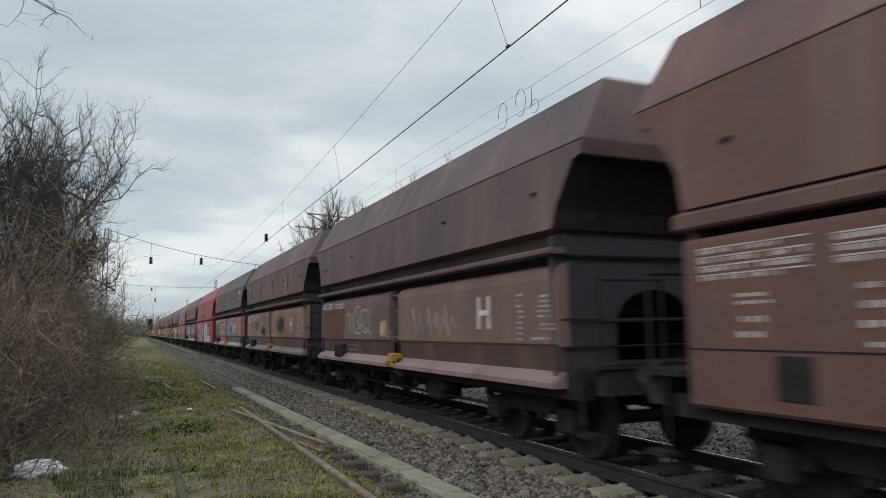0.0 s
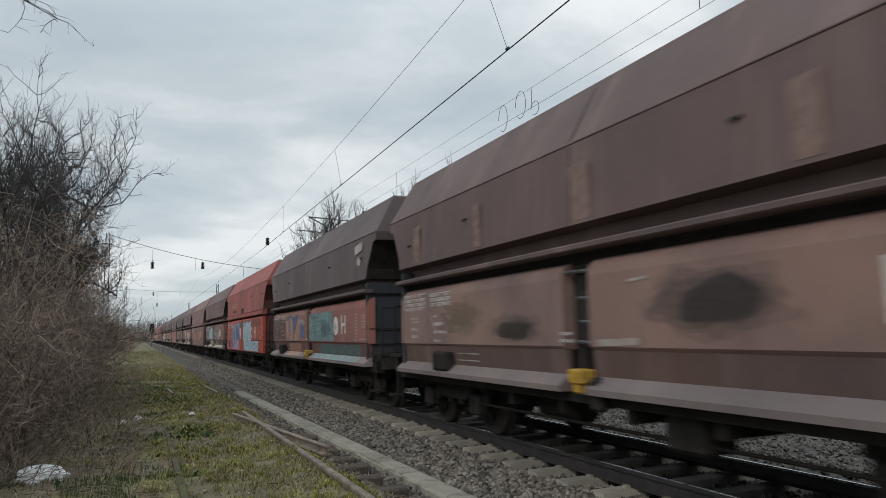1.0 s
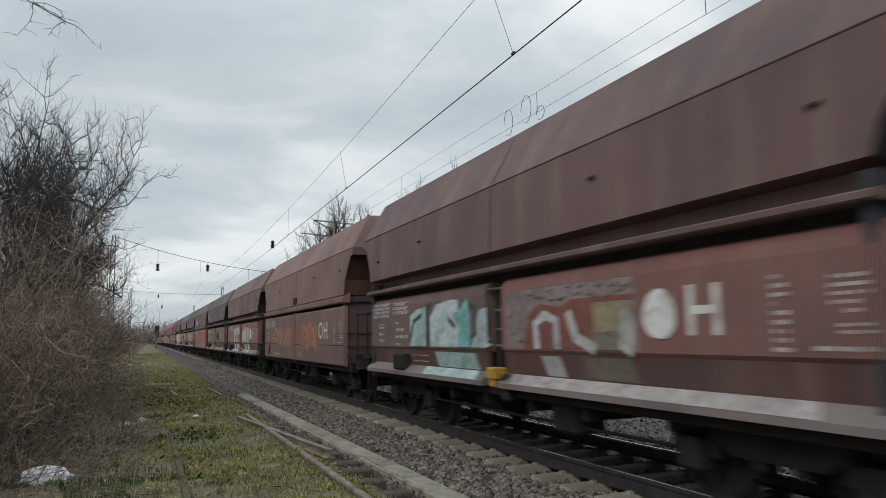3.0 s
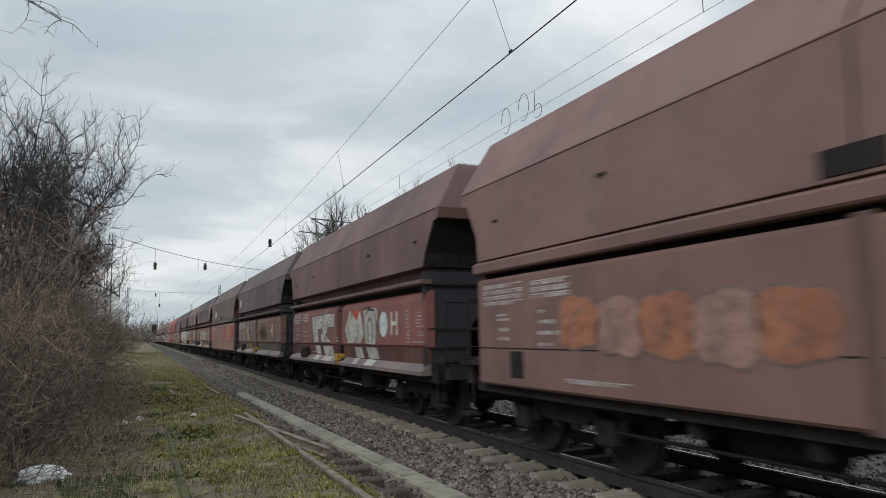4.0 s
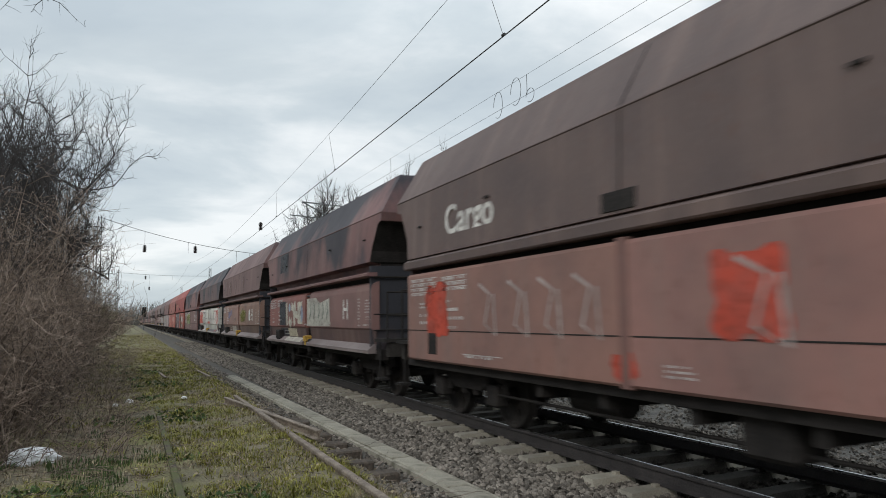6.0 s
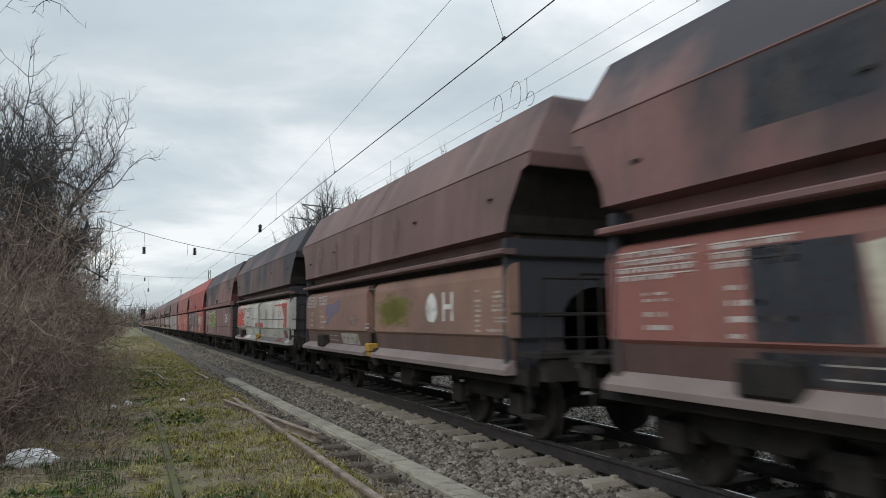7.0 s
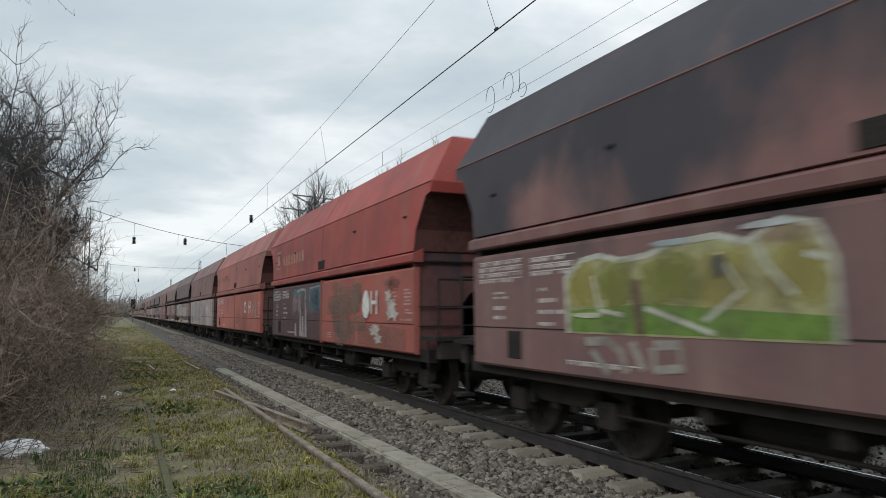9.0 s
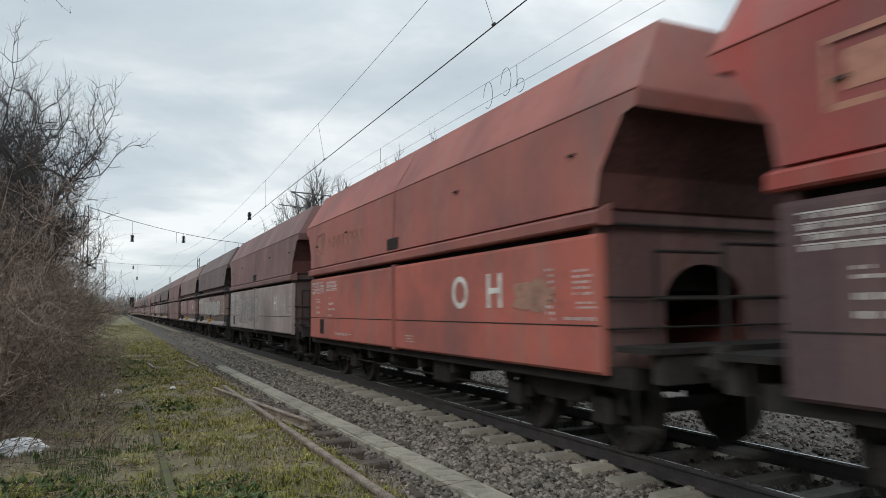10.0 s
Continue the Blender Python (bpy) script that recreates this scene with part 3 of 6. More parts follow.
    bogie(w, 4.0 * STRETCH[kind])
    return w


def stencils(bm, x, y1, z1, width, height, rows, rng, ruled=False):
    """Rows of small bars for writing that is too small to read; y runs down to the right of the reader."""
    pitch = height / rows
    quad = lambda y, e, z, h: bm.faces.new([bm.verts.new((x, q, p)) for q, p in ((y, z), (e, z), (e, z - h), (y, z - h))])
    for i in range(rows):
        y, z = y1, z1 - i * pitch
        if ruled:
            quad(y1 + 0.02, y1 - width - 0.02, z + pitch * 0.22, 0.012)
        end = y1 - width * (1 if i % 3 else rng.uniform(0.75, 1))
        while y > end:
            ln = rng.uniform(0.018, 0.05)
            if rng.random() < 0.9:
                quad(y, max(y - ln, end), z, pitch * rng.uniform(0.42, 0.52))
            y -= ln + rng.choice((0.012, 0.014, 0.04))


def add_writing(w, x, blocks, seed, colour=(0.58, 0.55, 0.53)):
    rng = random.Random(seed)
    bm = bmesh.new()
    for b in blocks:
        stencils(bm, x, *b[:5], rng, b[5])
    ob = part("stencilling", bm, SPRAY, w, "small white lettering too worn to read")
    ob.color = (*colour, 1)
    ob["kind"] = "stuff"


def letter(w, word, x, y, z, colour=(0.72, 0.70, 0.66), k=1.0):
    ob = new("lettering", LETTER[word])
    ob.parent = w
    ob.matrix_basis = Matrix.Translation((x, y, z)) @ Matrix.Diagonal((1, k, k, 1))
    ob.color = (*colour, 1)[:4]
    ob["label"] = "white letter" if len(word) == 1 else "white word"
    return ob


def blob(w, x, y, z, wid, hei, colour, seed, lobes=5, rough=0.16, label="sprayed graffiti", square=2.6):
    """A sprayed patch with a lobed, wavering outline."""
    rng = random.Random(seed)
    ph, ph2 = rng.uniform(0, 6), rng.uniform(0, 6)
    bm = bmesh.new()
    vs = []
    for i in range(56):
        a = 2 * math.pi * i / 56
        c, s = math.cos(a), math.sin(a)
        r = (abs(c) ** square + abs(s) ** square) ** (-1 / square) * (1 - rough + rough * math.sin(lobes * a + ph) + rough * 0.5 * math.sin((2 * lobes + 1) * a + ph2))
        vs.append(bm.verts.new((x, y + c * r * wid / 2, z + s * r * hei / 2)))
    bm.faces.new(vs)
    ob = part("graffiti", bm, SPRAY, w, label)
    ob.color = (*colour, 1)[:4]
    return ob


def patch(w, x, pts, colour, label="painted field"):
    bm = bmesh.new()
    bm.faces.new([bm.verts.new((x, y, z)) for y, z in pts])
    ob = part("paint_field", bm, SPRAY, w, label)
    ob.color = (*colour, 1)[:4]


def stroke(w, x, pts, width, colour, label="sprayed line"):
    """A painted line of even width through (y, z) points."""
    bm = bmesh.new()
    n = len(pts)
    side = []
    for i, (y, z) in enumerate(pts):
        a, b = Vector(pts[max(i - 1, 0)]), Vector(pts[min(i + 1, n - 1)])
        d = (b - a).normalized()
        o = Vector((-d.y, d.x)) * width / 2
        side.append([bm.verts.new((x, y + o.x, z + o.y)), bm.verts.new((x, y - o.x, z - o.y))])
    for a, b in zip(side, side[1:]):
        bm.faces.new((a[0], a[1], b[1], b[0]))
    ob = part("graffiti", bm, SPRAY, w, label)
    ob.color = (*colour, 1)[:4]


def slope_patch(w, y0, y1, top, low, colour):
    """A painted patch on a sloping strip of the wall between two (x, z) edges."""
    bm = bmesh.new()
    bm.faces.new([bm.verts.new(p) for p in ((top[0], y0, top[1]), (top[0], y1, top[1]), (low[0], y1 - 0.1, low[1]), (low[0], y0 - 0.1, low[1]))])
    ob = part("graffiti", bm, SPRAY, w, "sprayed paint")
    ob.color = (*colour, 1)[:4]


def valance_patch(w, y0, y1, colour):
    slope_patch(w, y0, y1, (-1.441, 1.335), (-1.409, 1.10), colour)


def sill_patch(w, y0, y1, colour):
    slope_patch(w, y0, y1, (-1.418, 1.086), (-1.562, 0.972), colour)


def bubble_letters(w, x, y1, y0, z0, z1, n, fill, edge, seed):
    """Bubble shapes side by side, each with a dark rim and a dark inner line, like a sprayed name that cannot be read."""
    rng = random.Random(seed)
    step = (y1 - y0) / n
    for i in range(n):
        y = y1 - (i + 0.5) * step
        hgt = (z1 - z0) * rng.uniform(0.85, 1.0)
        zc = (z0 + z1) / 2 + rng.uniform(-0.05, 0.05)
        blob(w, x, y, zc, step * 1.2, hgt * 1.05, edge, seed * 31 + i, lobes=3, rough=0.06, square=3.5)
        blob(w, x - 0.003, y, zc, step * 1.10, hgt * 0.97, fill[i % len(fill)], seed * 31 + i, lobes=3, rough=0.06, square=3.5)
        pts = [(y + rng.uniform(-0.3, 0.3) * step, zc + hgt * (0.3 - 0.2 * j)) for j in range(4)]
        stroke(w, x - 0.006, pts, 0.035, edge)



def smudge(w, x, y, z, wid, hei, colour, seed, n=7, film=0.15):
    """A soft sprayed cloud: a few thin lobed films over one another."""
    rng = random.Random(seed)
    for i in range(n):
        k = 1 - 0.7 * i / n
        blob(w, x - 0.0012 * i, y + rng.uniform(-0.3, 0.3) * wid * (1 - k), z + rng.uniform(-0.3, 0.3) * hei * (1 - k), wid * k, hei * k, (*colour, film), seed * 17 + i, rng.choice((3, 4, 5)), 0.13, "faint sprayed cloud", 2.4)


BROWN, DARK, RUSSET, MAROON = (0.118, 0.080, 0.080), (0.098, 0.072, 0.074), (0.165, 0.078, 0.07), (0.17, 0.085, 0.08)
RED, SCARLET, WHITE, INK = (0.36, 0.085, 0.072), (0.50, 0.065, 0.035), (0.70, 0.70, 0.68), (0.02, 0.02, 0.025)
SILL = (0.225, 0.185, 0.178)
A, B = -1.476, -1.506       # camera-side faces of the two kinds of lower wall
# wagon: kind, upper colour, far panel, near panel, share clean of soot, label
LIVERY = {
    -1: ("b", RUSSET, RUSSET, RUSSET, 1.0, "red-brown coal hopper wagon with flush lower walls"),
    0: ("a", BROWN, (0.165, 0.115, 0.10), (0.19, 0.12, 0.105), 0.95, "dusty brown coal hopper wagon with faint white scribble"),
    1: ("a", (0.135, 0.086, 0.082), (0.30, 0.19, 0.16), (0.30, 0.18, 0.15), 0.95, "brown coal hopper wagon with pale rust streaks"),
    2: ("a", DARK, (0.27, 0.14, 0.11), (0.30, 0.12, 0.10), 0.92, "dark brown coal hopper wagon with teal and orange graffiti"),
    3: ("b", RED, SCARLET, SCARLET, 1.0, "red coal hopper wagon with pale blue bubble graffiti"),
    4: ("a", (0.15, 0.085, 0.08), (0.17, 0.11, 0.10), (0.24, 0.105, 0.09), 0.95, "dark brown coal hopper wagon with white and mint graffiti"),
    5: ("b", (0.24, 0.135, 0.12), (0.23, 0.125, 0.11), (0.23, 0.125, 0.11), 1.0, "brownish coal hopper wagon with orange graffiti"),
    6: ("a", (0.155, 0.088, 0.082), (0.23, 0.095, 0.085), (0.25, 0.09, 0.08), 1.0, "maroon coal hopper wagon with white graffiti and disc"),
    7: ("a", DARK, (0.165, 0.115, 0.10), (0.21, 0.105, 0.085), 0.95, "dark coal hopper wagon with ochre graffiti and white plate"),
    8: ("b", (0.125, 0.086, 0.078), (0.30, 0.16, 0.13), (0.33, 0.17, 0.145), 1.0, "brown coal hopper wagon with bright red patches"),
    9: ("a", (0.19, 0.095, 0.09), (0.27, 0.105, 0.09), (0.22, 0.12, 0.11), 0.55, "sooty red-brown coal hopper wagon with white graffiti"),
    10: ("a", (0.155, 0.088, 0.084), (0.28, 0.16, 0.13), (0.27, 0.16, 0.12), 0.9, "brown coal hopper wagon with a blue spray mark"),
    11: ("a", (0.105, 0.060, 0.060), (0.66, 0.65, 0.60), (0.66, 0.65, 0.60), 0.62, "coal hopper wagon with white panels and red ends"),
    12: ("b", (0.20, 0.095, 0.09), (0.19, 0.105, 0.10), (0.19, 0.10, 0.095), 0.50, "sooty maroon coal hopper wagon with lime green graffiti"),
    13: ("b", (0.36, 0.062, 0.05), (0.085, 0.036, 0.042), (0.40, 0.105, 0.08), 1.0, "red coal hopper wagon with dark graffiti on the far panel"),
    14: ("b", (0.36, 0.11, 0.088), (0.46, 0.125, 0.095), (0.48, 0.125, 0.092), 1.0, "plain faded red coal hopper wagon"),
    15: ("b", MAROON, (0.30, 0.26, 0.25), (0.34, 0.28, 0.27), 1.0, "maroon coal hopper wagon with overpainted grey lower walls"),
}
MORE = [("a", BROWN, (0.30, 0.25, 0.24), (0.22, 0.15, 0.13), 0.95, "dusty brown coal hopper wagon"), ("a", DARK, BROWN, BROWN, 0.92, "dark brown coal hopper wagon"),
        ("b", MAROON, MAROON, MAROON, 1.0, "maroon coal hopper wagon with flush lower walls"), ("a", (0.18, 0.12, 0.11), (0.22, 0.13, 0.12), (0.22, 0.13, 0.12), 0.95, "brown coal hopper wagon")]


def berth(k):
    """Where the middle of wagon k stands along the track at the start."""
    kind = lambda i: (LIVERY.get(i) or MORE[(i * 7) % 4])[0]
    steps = [(LENGTH[kind(i)] + LENGTH[kind(i + 1)]) / 2 for i in range(min(k, 0), max(k, 0))]
    return 12.121 + math.copysign(sum(steps), k)


def make_train():
    kinds = {"a": hopper_wagon("a"), "b": hopper_wagon("b")}
    made, used = {}, set()
    for k in range(-1, 40):
        kind, up, far, near, clean, label = LIVERY.get(k) or MORE[(k * 7) % 4]
        m = pose(C, berth(k), 0)
        if kind in used:
            w = copy_thing(kinds[kind], m)
        else:
            w = kinds[kind]
            w.matrix_basis = m
            used.add(kind)
        w["label"] = label
        made[k] = w
    for k, w in made.items():
        kind, up, far, near, clean, label = LIVERY.get(k) or MORE[(k * 7) % 4]
        tint = random.Random(k).uniform(0.9, 1.1)
        for o in w.children_recursive:
            n = o.name.split(".")[0]
            c = {"upper_body": up, "ledge": tuple(v * 0.9 for v in up), "near_panel": near, "far_panel": far, "off_side_panel": near,
                 # valance: the panel colour cut down, shade of its inward slope painted in
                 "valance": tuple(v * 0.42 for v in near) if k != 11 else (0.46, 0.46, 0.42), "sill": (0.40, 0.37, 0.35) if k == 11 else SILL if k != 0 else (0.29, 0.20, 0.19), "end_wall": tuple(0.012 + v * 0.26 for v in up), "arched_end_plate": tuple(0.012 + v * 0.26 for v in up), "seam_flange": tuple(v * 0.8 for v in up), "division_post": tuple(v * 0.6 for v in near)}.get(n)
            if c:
                # ends: the cut colour and low alpha paint in the shade between wagons
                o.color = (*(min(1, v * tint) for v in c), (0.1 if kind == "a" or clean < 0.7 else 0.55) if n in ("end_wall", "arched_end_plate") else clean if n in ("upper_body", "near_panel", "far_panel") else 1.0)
                if n.endswith("panel") and k in (9,):
                    o.color[3] = 0.8
        x = (A if kind == "a" else B) - (0.006 if k == 11 else 0)
        if k < 24:
            far = [(5.12, 2.22, 0.95, 0.30, 4), (3.95, 2.20, 0.75, 0.24, 3), (4.78, 1.84, 0.32, 0.12, 2), (4.78, 1.66, 0.30, 0.10, 1), (4.78, 1.54, 0.32, 0.1, 1), (3.82, 1.86, 0.16, 0.08, 1), (3.82, 1.74, 0.42, 0.1, 1), (3.82, 1.61, 0.6, 0.1, 1), (3.82, 1.47, 0.34, 0.08, 1)]
            near = [(-4.42, 2.02, 0.14, 0.62, 9), (-4.9, 1.98, 0.28, 0.3, 5), (-4.95, 1.64, 0.3, 0.1, 2), (-4.75, 1.48, 0.5, 0.07, 1)]
            low = [(0.30, 1.56, 0.26, 0.16, 2)] if kind == "a" else [(-0.5, 1.15, 0.35, 0.14, 3), (3.3, 1.06, 1.0, 0.07, 1)]
            add_writing(w, x, [b + (b[2] > 0.7,) for b in far + near + low], k + 50)
            if kind == "a":
                bm = bmesh.new()
                for y0, y1, z in ((3.05, 2.38, 1.27), (3.05, 2.38, 1.17)):
                    bm.faces.new([bm.verts.new((-1.4445 + (1.36 - p) * 0.13, q, p)) for q, p in ((y0, z), (y1, z), (y1, z - 0.014), (y0, z - 0.014))])
                ob = part("stencil_frame", bm, SPRAY, w, "thin white stencilled frame")
                ob.color = (0.5, 0.48, 0.46, 1)
            if k not in (-1, 3, 4, 5, 6, 8, 11, 12, 13, 14):
                letter(w, "H", x, (-3.62 if k == 2 else -3.66) if kind == "a" else -3.5, 1.78)
    return made


WAGON = make_train()


def decorate():
    g = WAGON
    pale = (0.40, 0.53, 0.61)
    # 0: pale tag, ochre patch, scribble
    grey = (0.30, 0.28, 0.27)
    for i in range(5):
        y = -1.35 - i * 0.34
        stroke(g[0], A, [(y, 1.95 - 0.1 * (i % 2)), (y - 0.12, 1.5), (y - 0.26, 1.78), (y - 0.36, 1.62)], 0.07, (0.40, 0.37, 0.36))
    smudge(g[0], A, -1.75, 1.62, 0.9, 0.45, (0.33, 0.29, 0.28), 3, 4)
    patch(g[0], A, [(5.25, 1.42), (2.95, 1.42), (2.9, 2.1), (5.25, 2.1)], (0.22, 0.085, 0.065, 0.55), "red overpaint")
    for pts in ([(2.75, 1.92), (2.55, 1.98), (2.48, 1.62), (2.3, 1.58), (2.22, 1.95), (2.0, 2.04)], [(2.2, 1.55), (2.15, 2.0), (1.95, 2.11), (1.72, 2.08), (1.7, 1.85), (1.95, 1.78), (1.72, 1.7), (1.7, 1.52), (2.2, 1.55)],
                [(1.62, 1.55), (1.6, 2.0), (1.3, 2.02), (1.12, 1.95), (1.12, 1.58), (1.4, 1.54), (1.62, 1.6)]):
        stroke(g[0], A - 0.004, pts, 0.05, (0.40, 0.39, 0.37))
        blob(g[0], A - 0.002, sum(p for p, _ in pts) / len(pts), 1.78, 0.5, 0.45, (*grey, 0.55), int(pts[0][0] * 40), 4, 0.1)
    stroke(g[0], A - 0.005, [(1.95, 1.62), (1.6, 1.7), (1.2, 1.58), (0.95, 1.5)], 0.06, (0.34, 0.31, 0.31))
    blob(g[0], A - 0.002, 0.22, 1.61, 0.42, 0.32, (0.52, 0.38, 0.17), 7, 3, 0.04, "ochre sprayed patch", 5)
    for y in (0.34, 0.18):
        blob(g[0], A - 0.005, y, 1.6, 0.12, 0.2, (0.55, 0.47, 0.33), int(y * 90), 3, 0.06)
    # 1
    smudge(g[1], A, -2.3, 1.8, 1.8, 0.7, (0.115, 0.095, 0.09), 12)
    smudge(g[1], A, 1.0, 1.62, 1.5, 0.4, (0.115, 0.095, 0.085), 13)
    smudge(g[1], A, 2.6, 1.8, 1.6, 0.6, (0.22, 0.17, 0.12), 14, 4)
    stroke(g[1], A - 0.002, [(-0.75, 1.44), (-1.4, 1.46)], 0.07, (0.42, 0.36, 0.33))
    stroke(g[1], A - 0.002, [(-1.28, 2.05), (-1.56, 2.07)], 0.03, (0.5, 0.45, 0.42))
    for y, wd in ((-0.6, 0.35), (1.9, 0.22), (4.2, 0.3), (-3.4, 0.25)):
        stroke(g[1], -1.502, [(y, 2.78), (y, 3.1), (y + 0.02, 3.4)], wd, (0.235, 0.15, 0.125), "pale rust streak")
    stroke(g[1], A, [(3.8, 1.9), (3.4, 1.5), (3.3, 2.0), (2.7, 1.6), (2.6, 2.0), (2.3, 1.6)], 0.03, (0.36, 0.30, 0.27))
    # 2: peach letters, blue patch, teal field
    peach = (0.50, 0.27, 0.19)
    blue = (0.13, 0.19, 0.36)
    patch(g[2], A, [(5.2, 1.42), (2.9, 1.42), (2.9, 2.12), (5.2, 2.12)], (0.13, 0.085, 0.08, 0.5), "dark overpaint")
    blob(g[2], A, 1.75, 1.95, 2.3, 0.5, (*blue, 0.8), 21, 6, 0.14, square=4)
    for pts in ([(2.79, 2.02), (2.35, 2.04), (2.28, 1.75), (2.1, 1.42), (2.5, 1.42), (2.68, 1.7)], [(2.25, 2.12), (1.78, 2.1), (1.68, 1.75), (1.72, 1.42), (2.06, 1.42), (2.15, 1.75)],
                [(1.36, 2.08), (1.15, 1.86), (0.95, 2.1), (0.58, 2.02), (0.85, 1.42), (1.52, 1.42), (1.48, 1.62), (1.2, 1.8)]):
        patch(g[2], A - 0.003, pts, peach, "peach sprayed letter")
        stroke(g[2], A - 0.006, pts + pts[:1], 0.03, (0.30, 0.27, 0.32))
    for pts in ([(1.62, 1.95), (1.35, 1.6), (1.5, 1.5)], [(1.05, 1.8), (0.9, 1.55)], [(2.0, 1.9), (1.95, 1.6)]):
        stroke(g[2], A - 0.007, pts, 0.05, (0.30, 0.22, 0.25))
    patch(g[2], A - 0.004, [(0.6, 1.52), (0.6, 1.84), (0.38, 1.9), (0.16, 1.8), (0.16, 1.5)], (0.10, 0.17, 0.38), "blue sprayed patch")
    stroke(g[2], A - 0.006, [(0.62, 1.95), (0.3, 1.98), (0.1, 1.88)], 0.12, (0.36, 0.36, 0.40))
    valance_patch(g[2], 2.5, 0.7, (0.38, 0.20, 0.14))
    sill_patch(g[2], 2.5, 0.6, (0.46, 0.29, 0.22))
    patch(g[2], A, [(-0.5, 1.42), (-3.15, 1.42), (-3.0, 2.15), (-0.5, 2.15)], (0.17, 0.28, 0.29), "teal sprayed field")
    for y0, y1, z in ((-0.8, -1.35, 2.05), (-0.9, -1.5, 1.82), (-1.4, -2.2, 1.95), (-1.1, -1.3, 1.66), (-2.2, -2.9, 1.6)):
        stroke(g[2], A - 0.003, [(y0, z), ((y0 + y1) / 2, z - 0.03), (y1, z + 0.01)], 0.022, (0.03, 0.14, 0.14))
    smudge(g[2], A - 0.002, -2.3, 1.75, 1.2, 0.5, (0.11, 0.19, 0.20), 24, 4)
    # the teal runs on over the valance at half strength, its shade painted in
    valance_patch(g[2], -1.5, -5.2, (0.085, 0.14, 0.145))
    sill_patch(g[2], -1.0, -5.2, (0.27, 0.35, 0.35))
    blob(g[2], A - 0.003, -3.36, 1.78, 0.46, 0.46, WHITE, 5, 3, 0.03, "white disc", 2)
    patch(g[2], -1.492, [(-5.05, 3.5), (-5.6, 3.56), (-5.6, 3.38), (-5.05, 3.32)], (0.5, 0.48, 0.46), "white company mark")
    blob(g[2], -1.496, -5.35, 3.15, 0.26, 0.2, (0.5, 0.48, 0.46), 6, 3, 0.03, "white company mark", 2)
    # 3: blue and violet piece, pale blue bubbles, O H
    x = B
    patch(g[3], x, [(5.38, 0.95), (4.35, 0.95), (4.35, 1.75), (5.38, 1.75)], (0.34, 0.13, 0.11), "dull red overpaint")
    navy, violet, steel = (0.085, 0.115, 0.27), (0.30, 0.27, 0.40), (0.54, 0.58, 0.65)
    patch(g[3], x - 0.002, [(3.29, 0.96), (3.3, 2.12), (2.3, 2.16), (1.5, 2.24), (0.7, 2.2), (0.62, 1.4), (0.75, 0.95)], violet, "violet graffiti field")
    patch(g[3], x - 0.004, [(1.42, 2.18), (1.05, 2.2), (0.85, 1.85), (0.36, 1.5), (0.75, 1.5), (1.1, 1.45), (1.4, 1.3)], navy, "navy graffiti field")
    for pts in ([(3.15, 1.05), (3.2, 2.0)], [(2.75, 1.5), (2.65, 2.1)], [(2.2, 1.1), (2.4, 1.7), (2.3, 2.1)], [(1.75, 1.35), (1.7, 2.12)]):
        stroke(g[3], x - 0.005, pts, 0.2, (*navy, 0.75))
        stroke(g[3], x - 0.007, [(p + 0.15, q) for p, q in pts], 0.05, steel)
    for pts in ([(3.1, 2.0), (2.8, 2.08), (2.7, 1.8)], [(2.55, 2.0), (2.3, 2.14), (2.0, 2.1), (1.95, 1.8)], [(1.5, 2.1), (1.1, 2.14), (0.85, 1.85), (0.4, 1.6)], [(2.9, 1.25), (2.5, 1.18)], [(2.1, 1.0), (1.8, 1.2), (1.6, 1.0)], [(1.4, 1.25), (1.0, 1.3)]):
        stroke(g[3], x - 0.008, pts, 0.045, steel)
    for pts in ([(2.95, 1.95), (2.9, 1.45), (2.6, 1.1)], [(2.1, 2.0), (2.05, 1.6), (1.9, 1.2)], [(1.45, 2.1), (1.4, 1.4)], [(1.0, 1.5), (0.4, 1.48)]):
        stroke(g[3], x - 0.009, pts, 0.035, (0.03, 0.035, 0.06))
    blob(g[3], x - 0.008, 0.32, 2.1, 0.72, 0.26, (0.05, 0.18, 0.14), 33, 3, 0.05, "green sprayed field", 4)
    stroke(g[3], x - 0.010, [(0.6, 2.06), (0.3, 2.1), (0.02, 2.04)], 0.03, (0.02, 0.07, 0.06))
    patch(g[3], x - 0.009, [(0.6, 1.93), (0.08, 1.95), (0.05, 1.7), (0.16, 1.48), (0.4, 1.46), (0.52, 1.65)], (0.58, 0.60, 0.62), "white sprayed field")
    patch(g[3], x - 0.010, [(0.72, 0.95), (-0.05, 0.95), (-0.05, 1.36), (0.72, 1.38)], (0.52, 0.06, 0.03), "bright red sprayed patch")
    blob(g[3], -1.507, 0.2, 2.50, 0.5, 0.10, (0.05, 0.18, 0.14), 34, 3, 0.05, "green sprayed patch", 4)
    smudge(g[3], -1.500, 2.5, 2.76, 1.9, 0.24, (0.10, 0.06, 0.06), 35, 4)
    # pale blue piece with a wavy black rim
    top = [(-0.62, 1.4), (-0.55, 1.9), (-0.66, 2.2), (-0.9, 2.24), (-1.28, 2.12), (-1.45, 2.2), (-1.62, 2.22), (-1.78, 2.17), (-2.0, 2.24), (-2.2, 2.2), (-2.33, 2.12), (-2.5, 2.2), (-2.7, 2.26), (-2.9, 2.22), (-2.92, 1.5)]
    patch(g[3], x - 0.003, top + [(-2.92, 1.38), (-4.9, 1.37), (-4.9, 0.96), (-0.95, 0.95), (-0.92, 1.35)], pale, "pale blue graffiti field")
    stroke(g[3], x - 0.006, top[:14], 0.035, (0.03, 0.035, 0.05))
